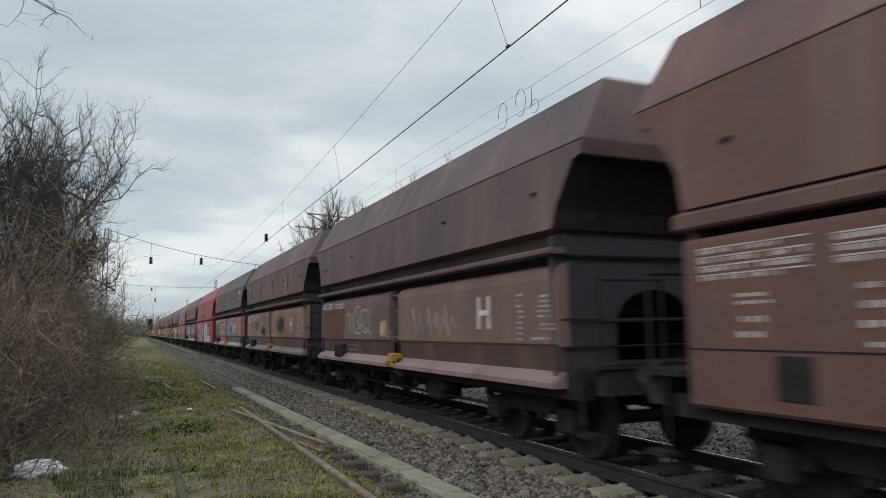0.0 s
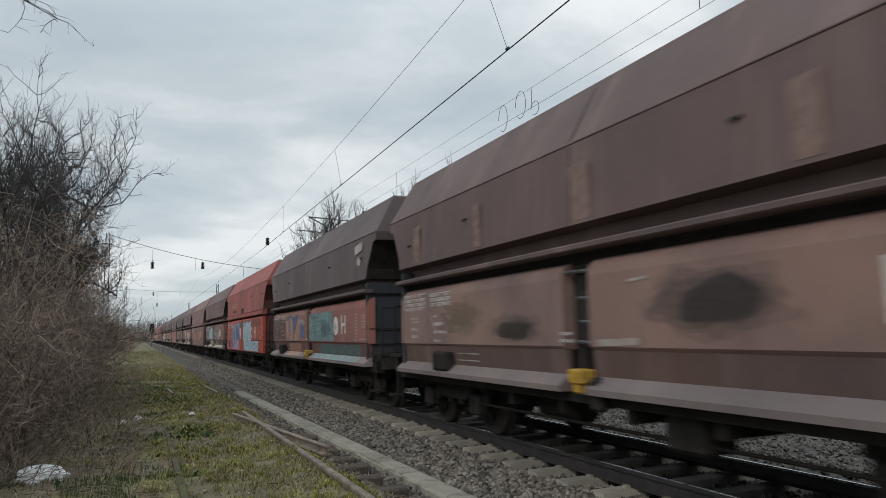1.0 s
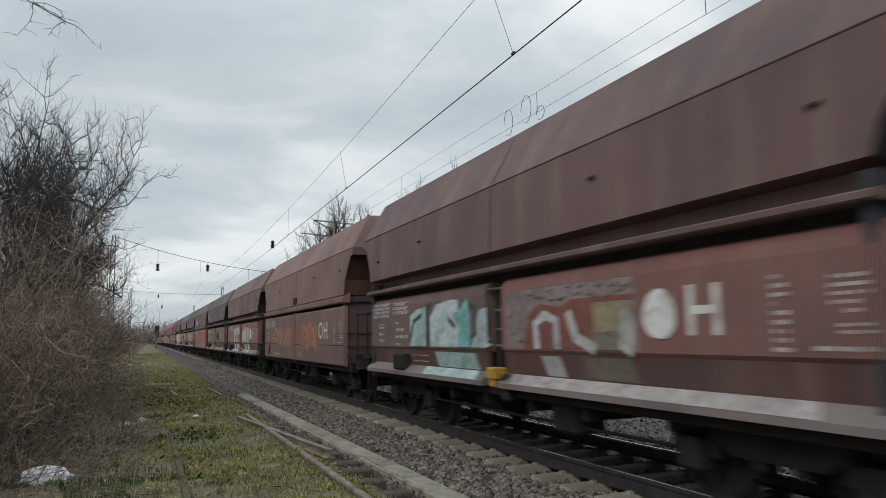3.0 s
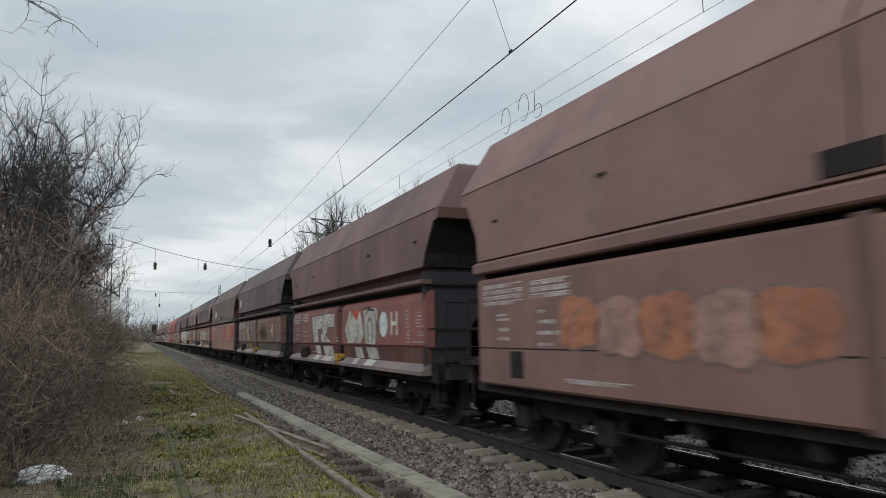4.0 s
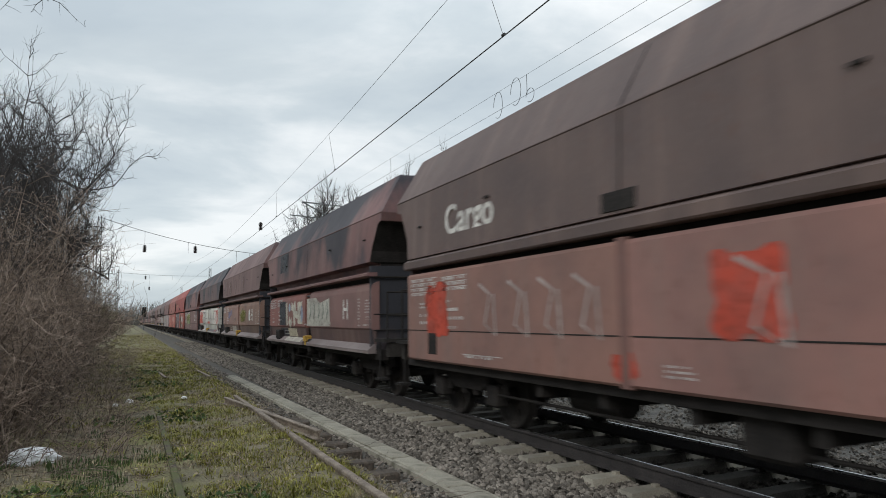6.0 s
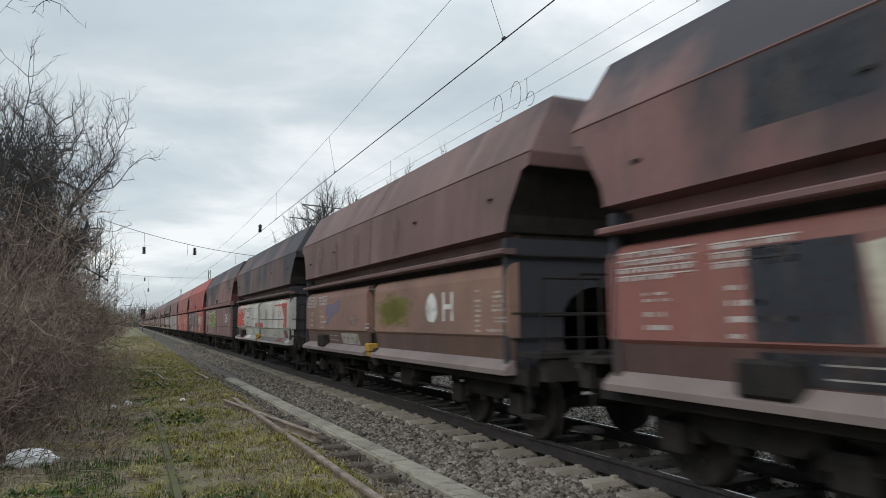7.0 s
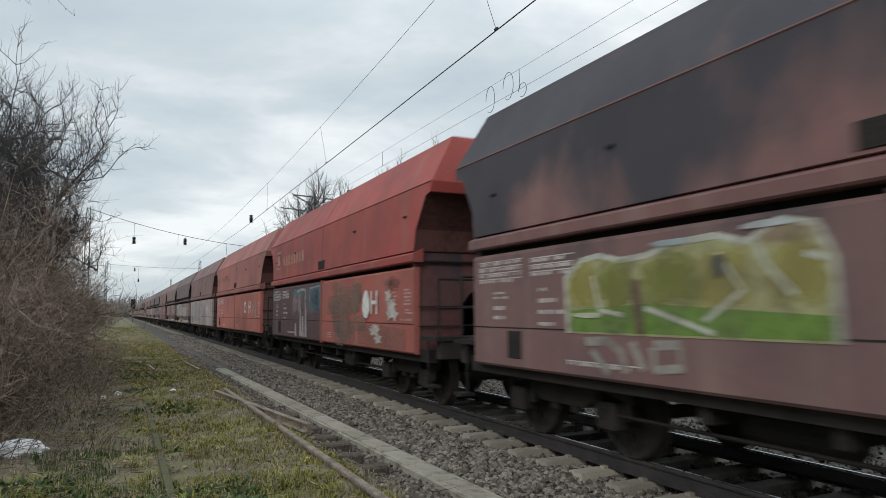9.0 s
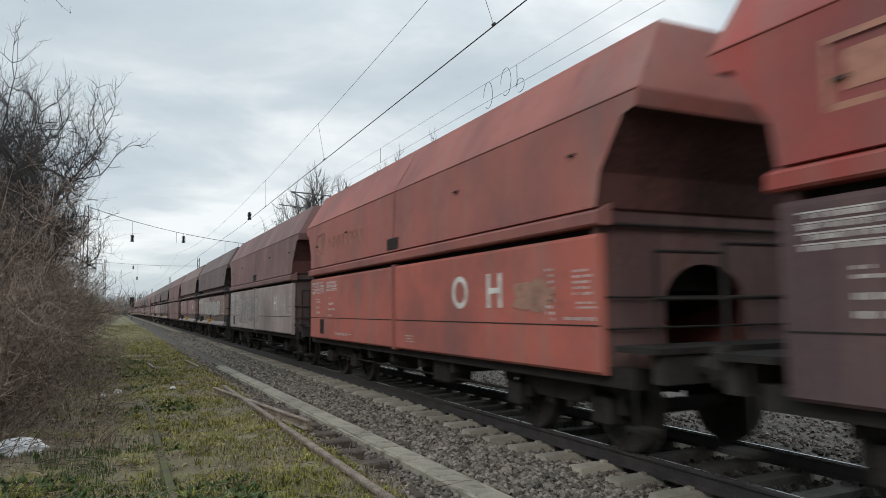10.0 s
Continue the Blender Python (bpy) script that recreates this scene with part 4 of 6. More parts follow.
    for pts in ([(-1.78, 2.15), (-1.95, 1.8), (-2.0, 1.4), (-1.8, 1.1)], [(-2.33, 2.1), (-2.55, 1.7), (-2.7, 1.3), (-2.72, 0.98)]):
        stroke(g[3], x - 0.006, pts, 0.05, (0.20, 0.26, 0.34, 0.7))
    for pts in ([(-2.0, 1.36), (-2.2, 1.36), (-2.42, 1.24)], [(-1.65, 1.22), (-1.8, 1.16), (-1.95, 1.18)], [(-2.75, 1.52), (-2.95, 1.52)], [(-3.55, 1.2), (-3.8, 1.26), (-4.2, 1.25)], [(-2.95, 1.12), (-3.1, 1.12)], [(-3.75, 1.05), (-4.0, 1.08)]):
        stroke(g[3], x - 0.007, pts, 0.035, INK)
    for y, z in ((-2.2, 1.1), (-3.05, 1.25)):
        stroke(g[3], x - 0.006, [(y + 0.13 * math.cos(a), z + 0.12 * math.sin(a)) for a in (0.7 * i for i in range(9))], 0.03, (0.16, 0.2, 0.26))
    patch(g[3], x - 0.005, [(-0.5, 1.4), (-0.82, 1.4), (-0.97, 0.95), (-0.56, 0.95)], (0.40, 0.17, 0.13), "dull red overpaint")
    patch(g[3], x, [(-2.95, 1.95), (-5.3, 1.95), (-5.3, 2.28), (-2.95, 2.28)], (0.30, 0.10, 0.075, 0.8), "dull red overpaint")
    letter(g[3], "O", x - 0.009, -3.12, 1.70)["drawn"] = 1
    letter(g[3], "H", x - 0.009, -4.05, 1.70)["drawn"] = 1
    for o in (3, 13, 14):
        c = (0.42, 0.20, 0.14) if o != 14 else (0.33, 0.125, 0.095)
        stroke(g[o], -1.49, [(5.35, 2.92), (4.72, 2.92), (4.72, 3.4), (5.35, 3.4), (5.35, 2.92)], 0.06, c, "faded company mark")
        patch(g[o], -1.49, [(5.22, 3.02), (4.86, 3.02), (4.86, 3.3), (5.22, 3.3)], c, "faded company mark")
        for i in range(8):
            y = 4.36 - 0.32 * i
            patch(g[o], -1.49, [(y, 2.96), (y - 0.2, 2.96), (y - 0.2, 3.24), (y, 3.24)], c, "faded company mark")
    # 4: mint and white letters, overpaint with small ticks
    ice = (0.52, 0.62, 0.63)
    patch(g[4], A - 0.002, [(3.05, 1.42), (3.05, 1.95), (2.7, 2.06), (2.3, 2.08), (2.26, 1.42)], (0.40, 0.56, 0.54), "mint sprayed letter")
    patch(g[4], A - 0.002, [(2.1, 1.42), (2.12, 1.9), (1.85, 2.1), (1.3, 2.15), (1.0, 2.14), (0.95, 1.42)], ice, "pale sprayed letter")
    patch(g[4], A - 0.004, [(1.2, 1.9), (0.95, 1.98), (0.68, 2.15), (0.58, 1.85), (0.6, 1.42), (1.05, 1.42), (0.95, 1.7)], (0.19, 0.46, 0.45), "mint sprayed letter")
    patch(g[4], A - 0.002, [(0.42, 1.7), (0.3, 1.95), (0.05, 1.98), (0.03, 1.42), (0.55, 1.42)], (0.46, 0.55, 0.58), "pale sprayed letter")
    for pts in ([(2.26, 1.42), (2.24, 2.05), (2.08, 2.14)], [(1.35, 1.85), (1.1, 1.72)], [(0.6, 2.05), (0.42, 1.98), (0.4, 1.62), (0.55, 1.55)], [(3.05, 1.5), (2.85, 1.85), (2.5, 1.95)]):
        stroke(g[4], A - 0.006, pts, 0.08, (0.045, 0.06, 0.065))
    valance_patch(g[4], 2.0, 0.5, (0.34, 0.47, 0.45))
    sill_patch(g[4], 2.4, 0.4, (0.42, 0.56, 0.54))
    patch(g[4], A, [(-0.5, 1.42), (-3.15, 1.42), (-3.1, 2.15), (-0.5, 2.15)], (0.26, 0.21, 0.20), "grey overpaint")
    patch(g[4], A - 0.002, [(-0.95, 1.42), (-1.1, 1.85), (-1.35, 1.96), (-1.8, 1.9), (-2.0, 1.98), (-3.1, 1.98), (-3.1, 1.92), (-2.45, 1.9), (-2.4, 1.42)], (0.26, 0.085, 0.06, 0.8), "red overpaint")
    rng = random.Random(44)
    for i in range(22):
        y, z = -0.55 - 0.115 * i + rng.uniform(-0.05, 0.05), rng.uniform(1.98, 2.13) if i > 4 else rng.uniform(1.5, 2.1)
        stroke(g[4], A - 0.004, [(y, z), (y - 0.06, z - 0.02), (y - 0.14, z + 0.015)], 0.018, (0.04, 0.04, 0.045))
    stroke(g[4], A - 0.005, [(-1.28, 1.42), (-1.25, 1.72), (-1.45, 1.82), (-1.7, 1.75), (-1.72, 1.42)], 0.12, (0.56, 0.58, 0.62))
    stroke(g[4], A - 0.005, [(-1.95, 1.84), (-2.1, 1.55), (-2.3, 1.48), (-2.45, 1.42)], 0.13, (0.52, 0.53, 0.53))
    patch(g[4], A - 0.005, [(-2.45, 1.6), (-2.42, 1.92), (-3.0, 1.92), (-3.05, 1.64)], (0.30, 0.25, 0.16), "ochre sprayed patch")
    patch(g[4], A - 0.005, [(-2.5, 1.42), (-2.45, 1.6), (-2.9, 1.62), (-3.0, 1.42)], (0.19, 0.16, 0.13), "drab sprayed patch")
    blob(g[4], A - 0.006, -2.98, 1.6, 0.25, 0.5, (0.46, 0.46, 0.44), 48, 4, 0.1)
    valance_patch(g[4], -1.3, -1.7, (0.42, 0.42, 0.43))
    valance_patch(g[4], -2.2, -3.0, (0.15, 0.125, 0.105))
    sill_patch(g[4], -0.6, -5.0, (0.42, 0.39, 0.37))
    blob(g[4], A - 0.009, -3.45, 1.76, 0.46, 0.48, WHITE, 9, 3, 0.03, "white disc", 2)
    letter(g[4], "H", A, -4.0, 1.76)["drawn"] = 1
    # 5: orange
    bubble_letters(g[5], B, 4.1, 0.7, 1.3, 2.0, 5, [(0.42, 0.17, 0.10), (0.40, 0.24, 0.20)], (0.22, 0.15, 0.13), 55)
    bubble_letters(g[5], B, -0.4, -2.5, 1.25, 2.05, 4, [(0.50, 0.15, 0.07), (0.46, 0.20, 0.12)], (0.3, 0.2, 0.17), 56)
    letter(g[5], "O", B, -2.9, 1.75)["drawn"] = 1
    letter(g[5], "H", B, -3.45, 1.75)["drawn"] = 1
    # 6: white letters, heart shape, arch, disc
    chalk = (0.60, 0.59, 0.56)
    first = [(2.85, 2.12), (1.68, 2.14), (1.66, 1.78), (2.22, 1.76), (2.1, 1.42), (2.62, 1.42), (2.8, 1.75)]
    second = [(1.6, 2.12), (1.35, 2.16), (0.51, 2.14), (0.49, 1.8), (1.15, 1.8), (1.34, 1.6), (0.88, 1.46), (0.86, 1.42), (1.75, 1.42), (1.9, 1.6), (1.62, 1.8)]
    for pts in (first, second):
        patch(g[6], A, pts, chalk, "white sprayed letter")
        stroke(g[6], A - 0.003, pts + pts[:1], 0.02, (0.10, 0.08, 0.08))
    for pts in ([(2.6, 2.06), (2.45, 2.08), (2.48, 1.88), (2.6, 1.86)], [(2.3, 1.84), (2.28, 2.06), (2.12, 2.05), (2.2, 1.94), (2.1, 1.84)], [(1.95, 1.95), (1.75, 1.95)], [(1.5, 2.02), (1.3, 2.06), (1.2, 1.9), (1.1, 1.84)], [(1.05, 2.06), (0.95, 1.86)],
                [(0.85, 2.08), (0.65, 2.05), (0.68, 1.86), (0.88, 1.86), (0.85, 2.08)], [(2.7, 1.72), (2.55, 1.58), (2.4, 1.66)], [(1.85, 1.56), (1.65, 1.72), (1.4, 1.5)], [(1.6, 1.44), (1.4, 1.55), (1.1, 1.48)]):
        stroke(g[6], A - 0.005, pts, 0.022, INK)
    valance_patch(g[6], 2.62, 2.1, chalk)
    valance_patch(g[6], 1.75, 0.8, chalk)
    sill_patch(g[6], 2.5, 2.0, (0.55, 0.54, 0.52))
    sill_patch(g[6], 1.55, 0.75, (0.55, 0.54, 0.52))
    heart = [(-0.5, 1.72), (-0.88, 2.14), (-1.7, 2.12), (-1.95, 1.6), (-1.72, 1.42), (-0.68, 1.42)]
    patch(g[6], A, heart, (0.58, 0.58, 0.52), "white sprayed heart shape")
    patch(g[6], A - 0.003, [(-0.98, 2.14), (-1.68, 2.12), (-1.44, 1.9)], (0.62, 0.075, 0.03), "red sprayed wedge")
    for pts in ([(-0.5, 1.7), (-0.72, 1.46)], [(-1.46, 1.86), (-1.54, 1.56), (-1.24, 1.42)], [(-1.0, 2.12), (-1.06, 1.95)]):
        stroke(g[6], A - 0.004, pts, 0.04, (0.16, 0.15, 0.13))
    valance_patch(g[6], -1.16, -1.7, (0.52, 0.52, 0.47))
    sill_patch(g[6], -1.2, -1.5, (0.56, 0.54, 0.52))
    blob(g[6], A, -2.42, 1.78, 0.95, 0.76, (0.52, 0.54, 0.48), 66, 3, 0.03, square=6)
    for pts in ([(-2.05, 1.42), (-2.02, 2.0), (-2.3, 2.13), (-2.7, 2.1), (-2.86, 1.8), (-2.8, 1.42)], [(-2.3, 1.42), (-2.26, 1.86), (-2.42, 1.95), (-2.56, 1.8), (-2.56, 1.42)], [(-2.0, 2.15), (-2.5, 2.17)]):
        stroke(g[6], A - 0.004, pts, 0.05, (0.05, 0.05, 0.05))
    valance_patch(g[6], -2.05, -2.75, (0.50, 0.52, 0.46))
    sill_patch(g[6], -2.1, -2.7, (0.54, 0.54, 0.5))
    blob(g[6], A, -3.28, 1.8, 0.5, 0.5, (0.60, 0.68, 0.70), 6, 3, 0.01, "white painted disc", 2)
    letter(g[6], "H", A, -3.9, 1.78)["drawn"] = 1
    # 7: ochre forked stroke, drab clouds, white plate
    ochre = (0.36, 0.245, 0.12)
    fork = [(2.68, 2.0), (2.6, 2.1), (2.42, 2.12), (2.32, 2.0), (2.22, 1.9), (2.2, 2.1), (2.05, 2.16), (1.88, 2.12), (1.84, 1.7), (1.5, 1.42), (2.1, 1.42), (2.42, 1.66), (2.62, 1.85)]
    patch(g[7], A, fork, ochre, "ochre sprayed forked stroke")
    valance_patch(g[7], 2.0, 1.35, (0.32, 0.22, 0.11))
    sill_patch(g[7], 1.9, 1.1, (0.34, 0.27, 0.19))
    smudge(g[7], A - 0.002, 1.6, 1.8, 0.7, 0.6, (0.22, 0.18, 0.19), 74, 5)
    for y, z, wd in ((1.08, 2.0, 0.4), (0.98, 1.9, 0.3), (1.4, 1.68, 0.2)):
        stroke(g[7], A - 0.01, [(y + wd / 2, z), (y - wd / 2, z)], 0.08, (0.42, 0.39, 0.37))
    smudge(g[7], A, -1.9, 1.75, 2.4, 0.72, (0.15, 0.135, 0.085), 76)
    stroke(g[7], A - 0.01, [(-0.7, 1.5), (-1.0, 2.02), (-1.7, 2.12), (-2.4, 1.9), (-2.6, 1.5)], 0.07, (0.24, 0.21, 0.09, 0.6))
    valance_patch(g[7], -0.6, -4.6, (0.10, 0.095, 0.07))
    patch(g[7], -1.494, [(4.85, 3.0), (4.35, 3.0), (4.35, 3.34), (4.85, 3.34)], (0.55, 0.54, 0.52), "white plate")
    # 8: word and patches
    letter(g[8], "Cargo", -1.492, 3.75, 3.05, k=1.0)["drawn"] = 1
    letter(g[8], "H", B - 0.004, -3.25, 1.7)["drawn"] = 1
    for y, z, a, b in ((4.85, 1.7, 0.9, 0.95), (-2.6, 1.75, 0.7, 0.75), (-1.1, 1.75, 0.8, 0.8), (-4.6, 1.85, 1.6, 0.75), (0.4, 1.1, 0.4, 0.3)):
        blob(g[8], B, y, z, a, b, SCARLET, int(90 + y * 3), 4, 0.1, "bright red sprayed patch", 4)
    for y in (3.4, 2.6, 1.9, 1.2, -1.0):
        stroke(g[8], B - 0.003, [(y, 2.05), (y - 0.3, 1.9), (y - 0.15, 1.5), (y - 0.45, 1.35), (y - 0.4, 1.9)], 0.05, (0.42, 0.36, 0.34))
    # 9: white letters on soot
    bone = (0.58, 0.55, 0.46)
    soot = (0.022, 0.026, 0.036)
    patch(g[9], A, [(3.5, 1.42), (2.55, 1.42), (2.6, 2.15), (3.52, 2.15)], soot, "soot-black sprayed band")
    patch(g[9], -1.482, [(3.5, 2.76), (2.3, 2.76), (2.35, 3.6), (3.4, 3.6)], soot, "soot-black sprayed band")
    valance_patch(g[9], 3.5, 2.4, soot)
    for pts in ([(2.45, 2.1), (2.35, 1.42)], [(2.1, 1.6), (1.85, 1.45), (1.7, 1.6)], [(1.75, 2.0), (1.45, 1.9), (1.3, 1.42)], [(1.35, 2.1), (1.2, 1.75), (0.9, 1.72)], [(0.75, 2.1), (0.72, 1.5)], [(0.95, 1.95), (0.35, 1.98)], [(0.9, 1.6), (0.3, 1.58)]):
        stroke(g[9], A - 0.003, pts, 0.24, bone)
    blob(g[9], A - 0.004, 2.0, 1.95, 0.28, 0.26, (0.34, 0.46, 0.55), 94, 3, 0.03, square=2)
    blob(g[9], A - 0.004, 0.4, 1.75, 0.3, 0.5, (0.30, 0.35, 0.45), 95, 3, 0.06)
    valance_patch(g[9], 2.35, 1.2, (0.50, 0.45, 0.33))
    sill_patch(g[9], 2.5, 0.4, (0.46, 0.42, 0.36))
    patch(g[9], A, [(-0.22, 1.42), (-2.6, 1.42), (-2.5, 2.1), (-1.6, 2.0), (-1.2, 2.15), (-0.22, 2.15)], (0.50, 0.49, 0.43), "off-white sprayed letters")
    for y in (-0.6, -1.0, -1.5, -1.9, -2.3):
        stroke(g[9], A - 0.003, [(y, 2.02), (y - 0.08, 1.8), (y + 0.05, 1.6)], 0.06, (0.06, 0.12, 0.10))
    # 10: faded blue mark, white tag, olive cloud, disc
    patch(g[10], A, [(3.12, 1.72), (3.1, 2.0), (2.5, 2.0), (1.88, 2.12), (1.84, 1.95), (2.05, 1.8), (2.45, 1.74), (2.75, 1.64), (3.12, 1.46), (3.05, 1.62), (2.9, 1.72)], (0.20, 0.22, 0.38, 0.5), "blue sprayed mark")
    for y0, y1 in ((1.88, 0.9), (0.95, 0.62)):
        valance_patch(g[10], y0, y1, (0.40, 0.37, 0.33))
    for y in (1.6, 1.3, 1.0):
        blob(g[10], -1.447, y, 1.24, 0.1, 0.06, (0.14, 0.09, 0.08), int(y * 30), 3, 0.05)
    smudge(g[10], A, 0.8, 1.62, 0.9, 0.25, (0.36, 0.31, 0.28), 104, 3)
    smudge(g[10], A, -1.6, 1.78, 2.0, 0.7, (0.27, 0.26, 0.06), 103, 7, 0.22)
    blob(g[10], A - 0.003, -3.38, 1.79, 0.46, 0.48, WHITE, 9, 3, 0.04, "white disc", 2)
    for y, wd in ((2.3, 0.5), (3.6, 0.4), (-1.8, 0.3), (0.6, 0.35)):
        stroke(g[10], -1.500, [(y, 2.8), (y, 3.1), (y + 0.02, 3.45)], wd, (0.23, 0.14, 0.12, 0.5), "faded square patch")
    # 11: white arrow fields with red ends, grey hexagon
    crimson = (0.52, 0.075, 0.05)
    patch(g[11], A, [(5.26, 1.42), (3.0, 1.42), (3.28, 1.72), (2.9, 2.15), (5.26, 2.15)], crimson, "red painted end field")
    patch(g[11], A, [(-5.3, 1.42), (-4.72, 1.42), (-4.94, 1.68), (-4.5, 2.15), (-5.3, 2.15)], crimson, "red painted end field")
    stroke(g[11], A - 0.002, [(-3.4, 2.14), (-4.5, 2.13)], 0.05, crimson)
    # red ends run on over the valance in a shaded, darker red
    valance_patch(g[11], 5.25, 3.0, (0.15, 0.065, 0.055))
    valance_patch(g[11], -4.7, -5.2, (0.15, 0.065, 0.055))
    sill_patch(g[11], -0.6, -5.25, (0.115, 0.095, 0.095))
    sill_patch(g[11], -3.9, -4.6, (0.36, 0.09, 0.065))
    ash = (0.27, 0.28, 0.29)
    for k in (0.0, 0.55):
        hexagon = [(3.26 - k, 1.72), (2.84 - k, 2.12), (1.75 - k, 2.14), (0.95 + 0.2 * k, 1.72), (1.3 + 0.1 * k, 1.43), (2.75 - k, 1.43)]
        stroke(g[11], A - 0.004, hexagon + hexagon[:1], 0.035, ash, "grey sprayed hexagon outline")
    for pts in ([(2.55, 2.05), (1.95, 2.02), (1.9, 1.78), (2.35, 1.76), (2.55, 2.05)], [(2.35, 1.76), (2.5, 1.58), (1.95, 1.5), (1.6, 1.66), (1.9, 1.78)], [(2.2, 1.6), (1.95, 1.74)]):
        stroke(g[11], A - 0.004, pts, 0.03, (0.42, 0.43, 0.43), "grey sprayed line")
    for y, z, wd in ((2.12, 2.05, 0.42), (2.12, 1.79, 0.46), (2.25, 1.57, 0.4), (1.33, 1.45, 0.22), (2.55, 1.46, 0.2), (1.45, 2.13, 0.22)):
        stroke(g[11], A - 0.006, [(y + wd / 2, z), (y - wd / 2, z)], 0.028, INK)
    stroke(g[11], -1.44, [(2.15, 1.25), (1.85, 1.25)], 0.025, INK)
    stroke(g[11], A - 0.008, [(1.45, 1.72), (0.0, 1.72)], 0.022, INK)
    stroke(g[11], A - 0.004, [(-0.5, 1.70), (-2.5, 1.69), (-4.9, 1.68)], 0.022, INK)
    for y0, y1 in ((0.42, 0.0), (-0.52, -1.28)):
        patch(g[11], A - 0.004, [(y0, 1.42), (y1, 1.42), (y1, 1.56), (y0, 1.56)], crimson, "red painted strip")
    for pts in ([(-3.95, 1.5), (-3.95, 1.92), (-4.1, 1.92), (-4.1, 1.76), (-4.25, 1.76), (-4.25, 1.92), (-4.4, 1.92), (-4.4, 1.5), (-4.25, 1.5), (-4.25, 1.64), (-4.1, 1.64), (-4.1, 1.5), (-3.95, 1.5)],):
        stroke(g[11], A - 0.006, pts, 0.03, crimson, "red outlined letter")
    valance_patch(g[11], 2.55, 1.3, (0.56, 0.57, 0.57))
    sill_patch(g[11], 2.5, 1.6, (0.58, 0.60, 0.62))
    sill_patch(g[11], 3.6, 2.7, (0.40, 0.14, 0.12))
    sill_patch(g[11], 5.2, 3.62, (0.12, 0.085, 0.08))
    for y0, y1 in ((5.2, 2.9), (-4.5, -5.25)):
        slope_patch(g[11], y0, y1, (-1.412, 2.313), (-1.4785, 2.152), crimson)
    for y in (-2.9, -3.15, -3.4):
        stroke(g[11], -1.448, [(y, 1.17), (y - 0.16, 1.16)], 0.03, (0.06, 0.06, 0.05), "black sprayed dash")
    for y, wd in ((-1.9, 0.5), (-3.2, 0.35), (-0.7, 0.3)):
        smudge(g[11], A - 0.001, y, 1.85, wd, 0.5, (0.50, 0.44, 0.33), int(-y * 10), 3)
    # 12: lime green letters with white rims, pale tag below
    lime, lemon, leaf = (0.27, 0.29, 0.075), (0.40, 0.36, 0.11), (0.13, 0.23, 0.04)
    rim = (0.46, 0.47, 0.40)
    shape = [(3.05, 1.36), (3.08, 1.95), (2.8, 2.12), (2.5, 2.15), (2.2, 2.08), (1.8, 2.1), (1.5, 2.18), (1.0, 2.2), (0.7, 2.12), (0.4, 2.26), (0.12, 2.2), (0.0, 1.95), (-0.02, 1.36)]
    patch(g[12], B, shape, (0.34, 0.33, 0.17), "lime sprayed field")
    stroke(g[12], B - 0.004, shape, 0.06, rim)
    patch(g[12], B - 0.002, [(3.0, 1.38), (0.0, 1.38), (0.0, 1.55), (1.2, 1.62), (1.8, 1.66), (3.0, 1.6)], leaf, "green sprayed field")
    for y, wd, c in ((2.75, 0.5, lemon), (2.25, 0.5, lime), (1.55, 0.7, lime), (0.95, 0.5, lemon), (0.3, 0.5, lemon)):
        smudge(g[12], B - 0.004, y, 1.85, wd * 1.3, 0.56, c, int(y * 50), 5, 0.4)
    smudge(g[12], B - 0.004, 0.35, 2.15, 0.7, 0.2, (0.36, 0.22, 0.18), 129, 4)
    for pts in ([(2.6, 1.95), (2.5, 1.6), (2.15, 1.55)], [(1.85, 1.62), (1.4, 1.5), (1.05, 1.4)], [(0.98, 2.05), (0.75, 1.75), (1.15, 1.5)], [(0.62, 2.1), (0.5, 1.9), (0.3, 1.7)], [(0.2, 2.0), (0.05, 1.95)]):
        stroke(g[12], B - 0.012, pts, 0.05, rim)
    stroke(g[12], B - 0.013, [(1.98, 1.88), (1.92, 1.38)], 0.11, (0.13, 0.075, 0.06))
    blob(g[12], B - 0.013, 0.98, 1.95, 0.16, 0.2, (0.08, 0.075, 0.06), 123, 3, 0.05)
    for y, z, c in ((1.5, 2.19, (0.36, 0.45, 0.46)), (0.5, 2.24, (0.40, 0.44, 0.44)), (2.7, 1.55, (0.46, 0.47, 0.36))):
        blob(g[12], B - 0.013, y, z, 0.5, 0.06, c, int(z * 70), 3, 0.06)
    for pts in ([(2.75, 1.28), (2.4, 1.3), (2.2, 1.2), (2.15, 1.0)], [(2.65, 1.2), (2.4, 0.98)], [(1.75, 1.28), (1.45, 1.3), (1.42, 1.1), (1.75, 1.06), (1.78, 1.26)], [(2.05, 1.3), (1.9, 1.05)]):
        stroke(g[12], B - 0.004, pts, 0.09, (0.36, 0.35, 0.31, 0.8))
    letter(g[12], "O", B, -4.28, 1.78)["drawn"] = 1
    letter(g[12], "H", B, -4.76, 1.78)["drawn"] = 1
    # 13: dark and teal
    patch(g[13], B, [(3.1, 1.5), (3.05, 2.22), (0.1, 2.26), (0.1, 1.6)], (0.10, 0.078, 0.088), "dark overpaint")
    blob(g[13], B - 0.002, 2.5, 2.14, 1.2, 0.2, (0.04, 0.17, 0.19), 131, 5, 0.12, "teal sprayed field", 4)
    patch(g[13], B - 0.003, [(1.15, 1.72), (1.1, 2.24), (0.2, 2.26), (0.25, 1.62)], (0.035, 0.10, 0.13), "teal sprayed field")
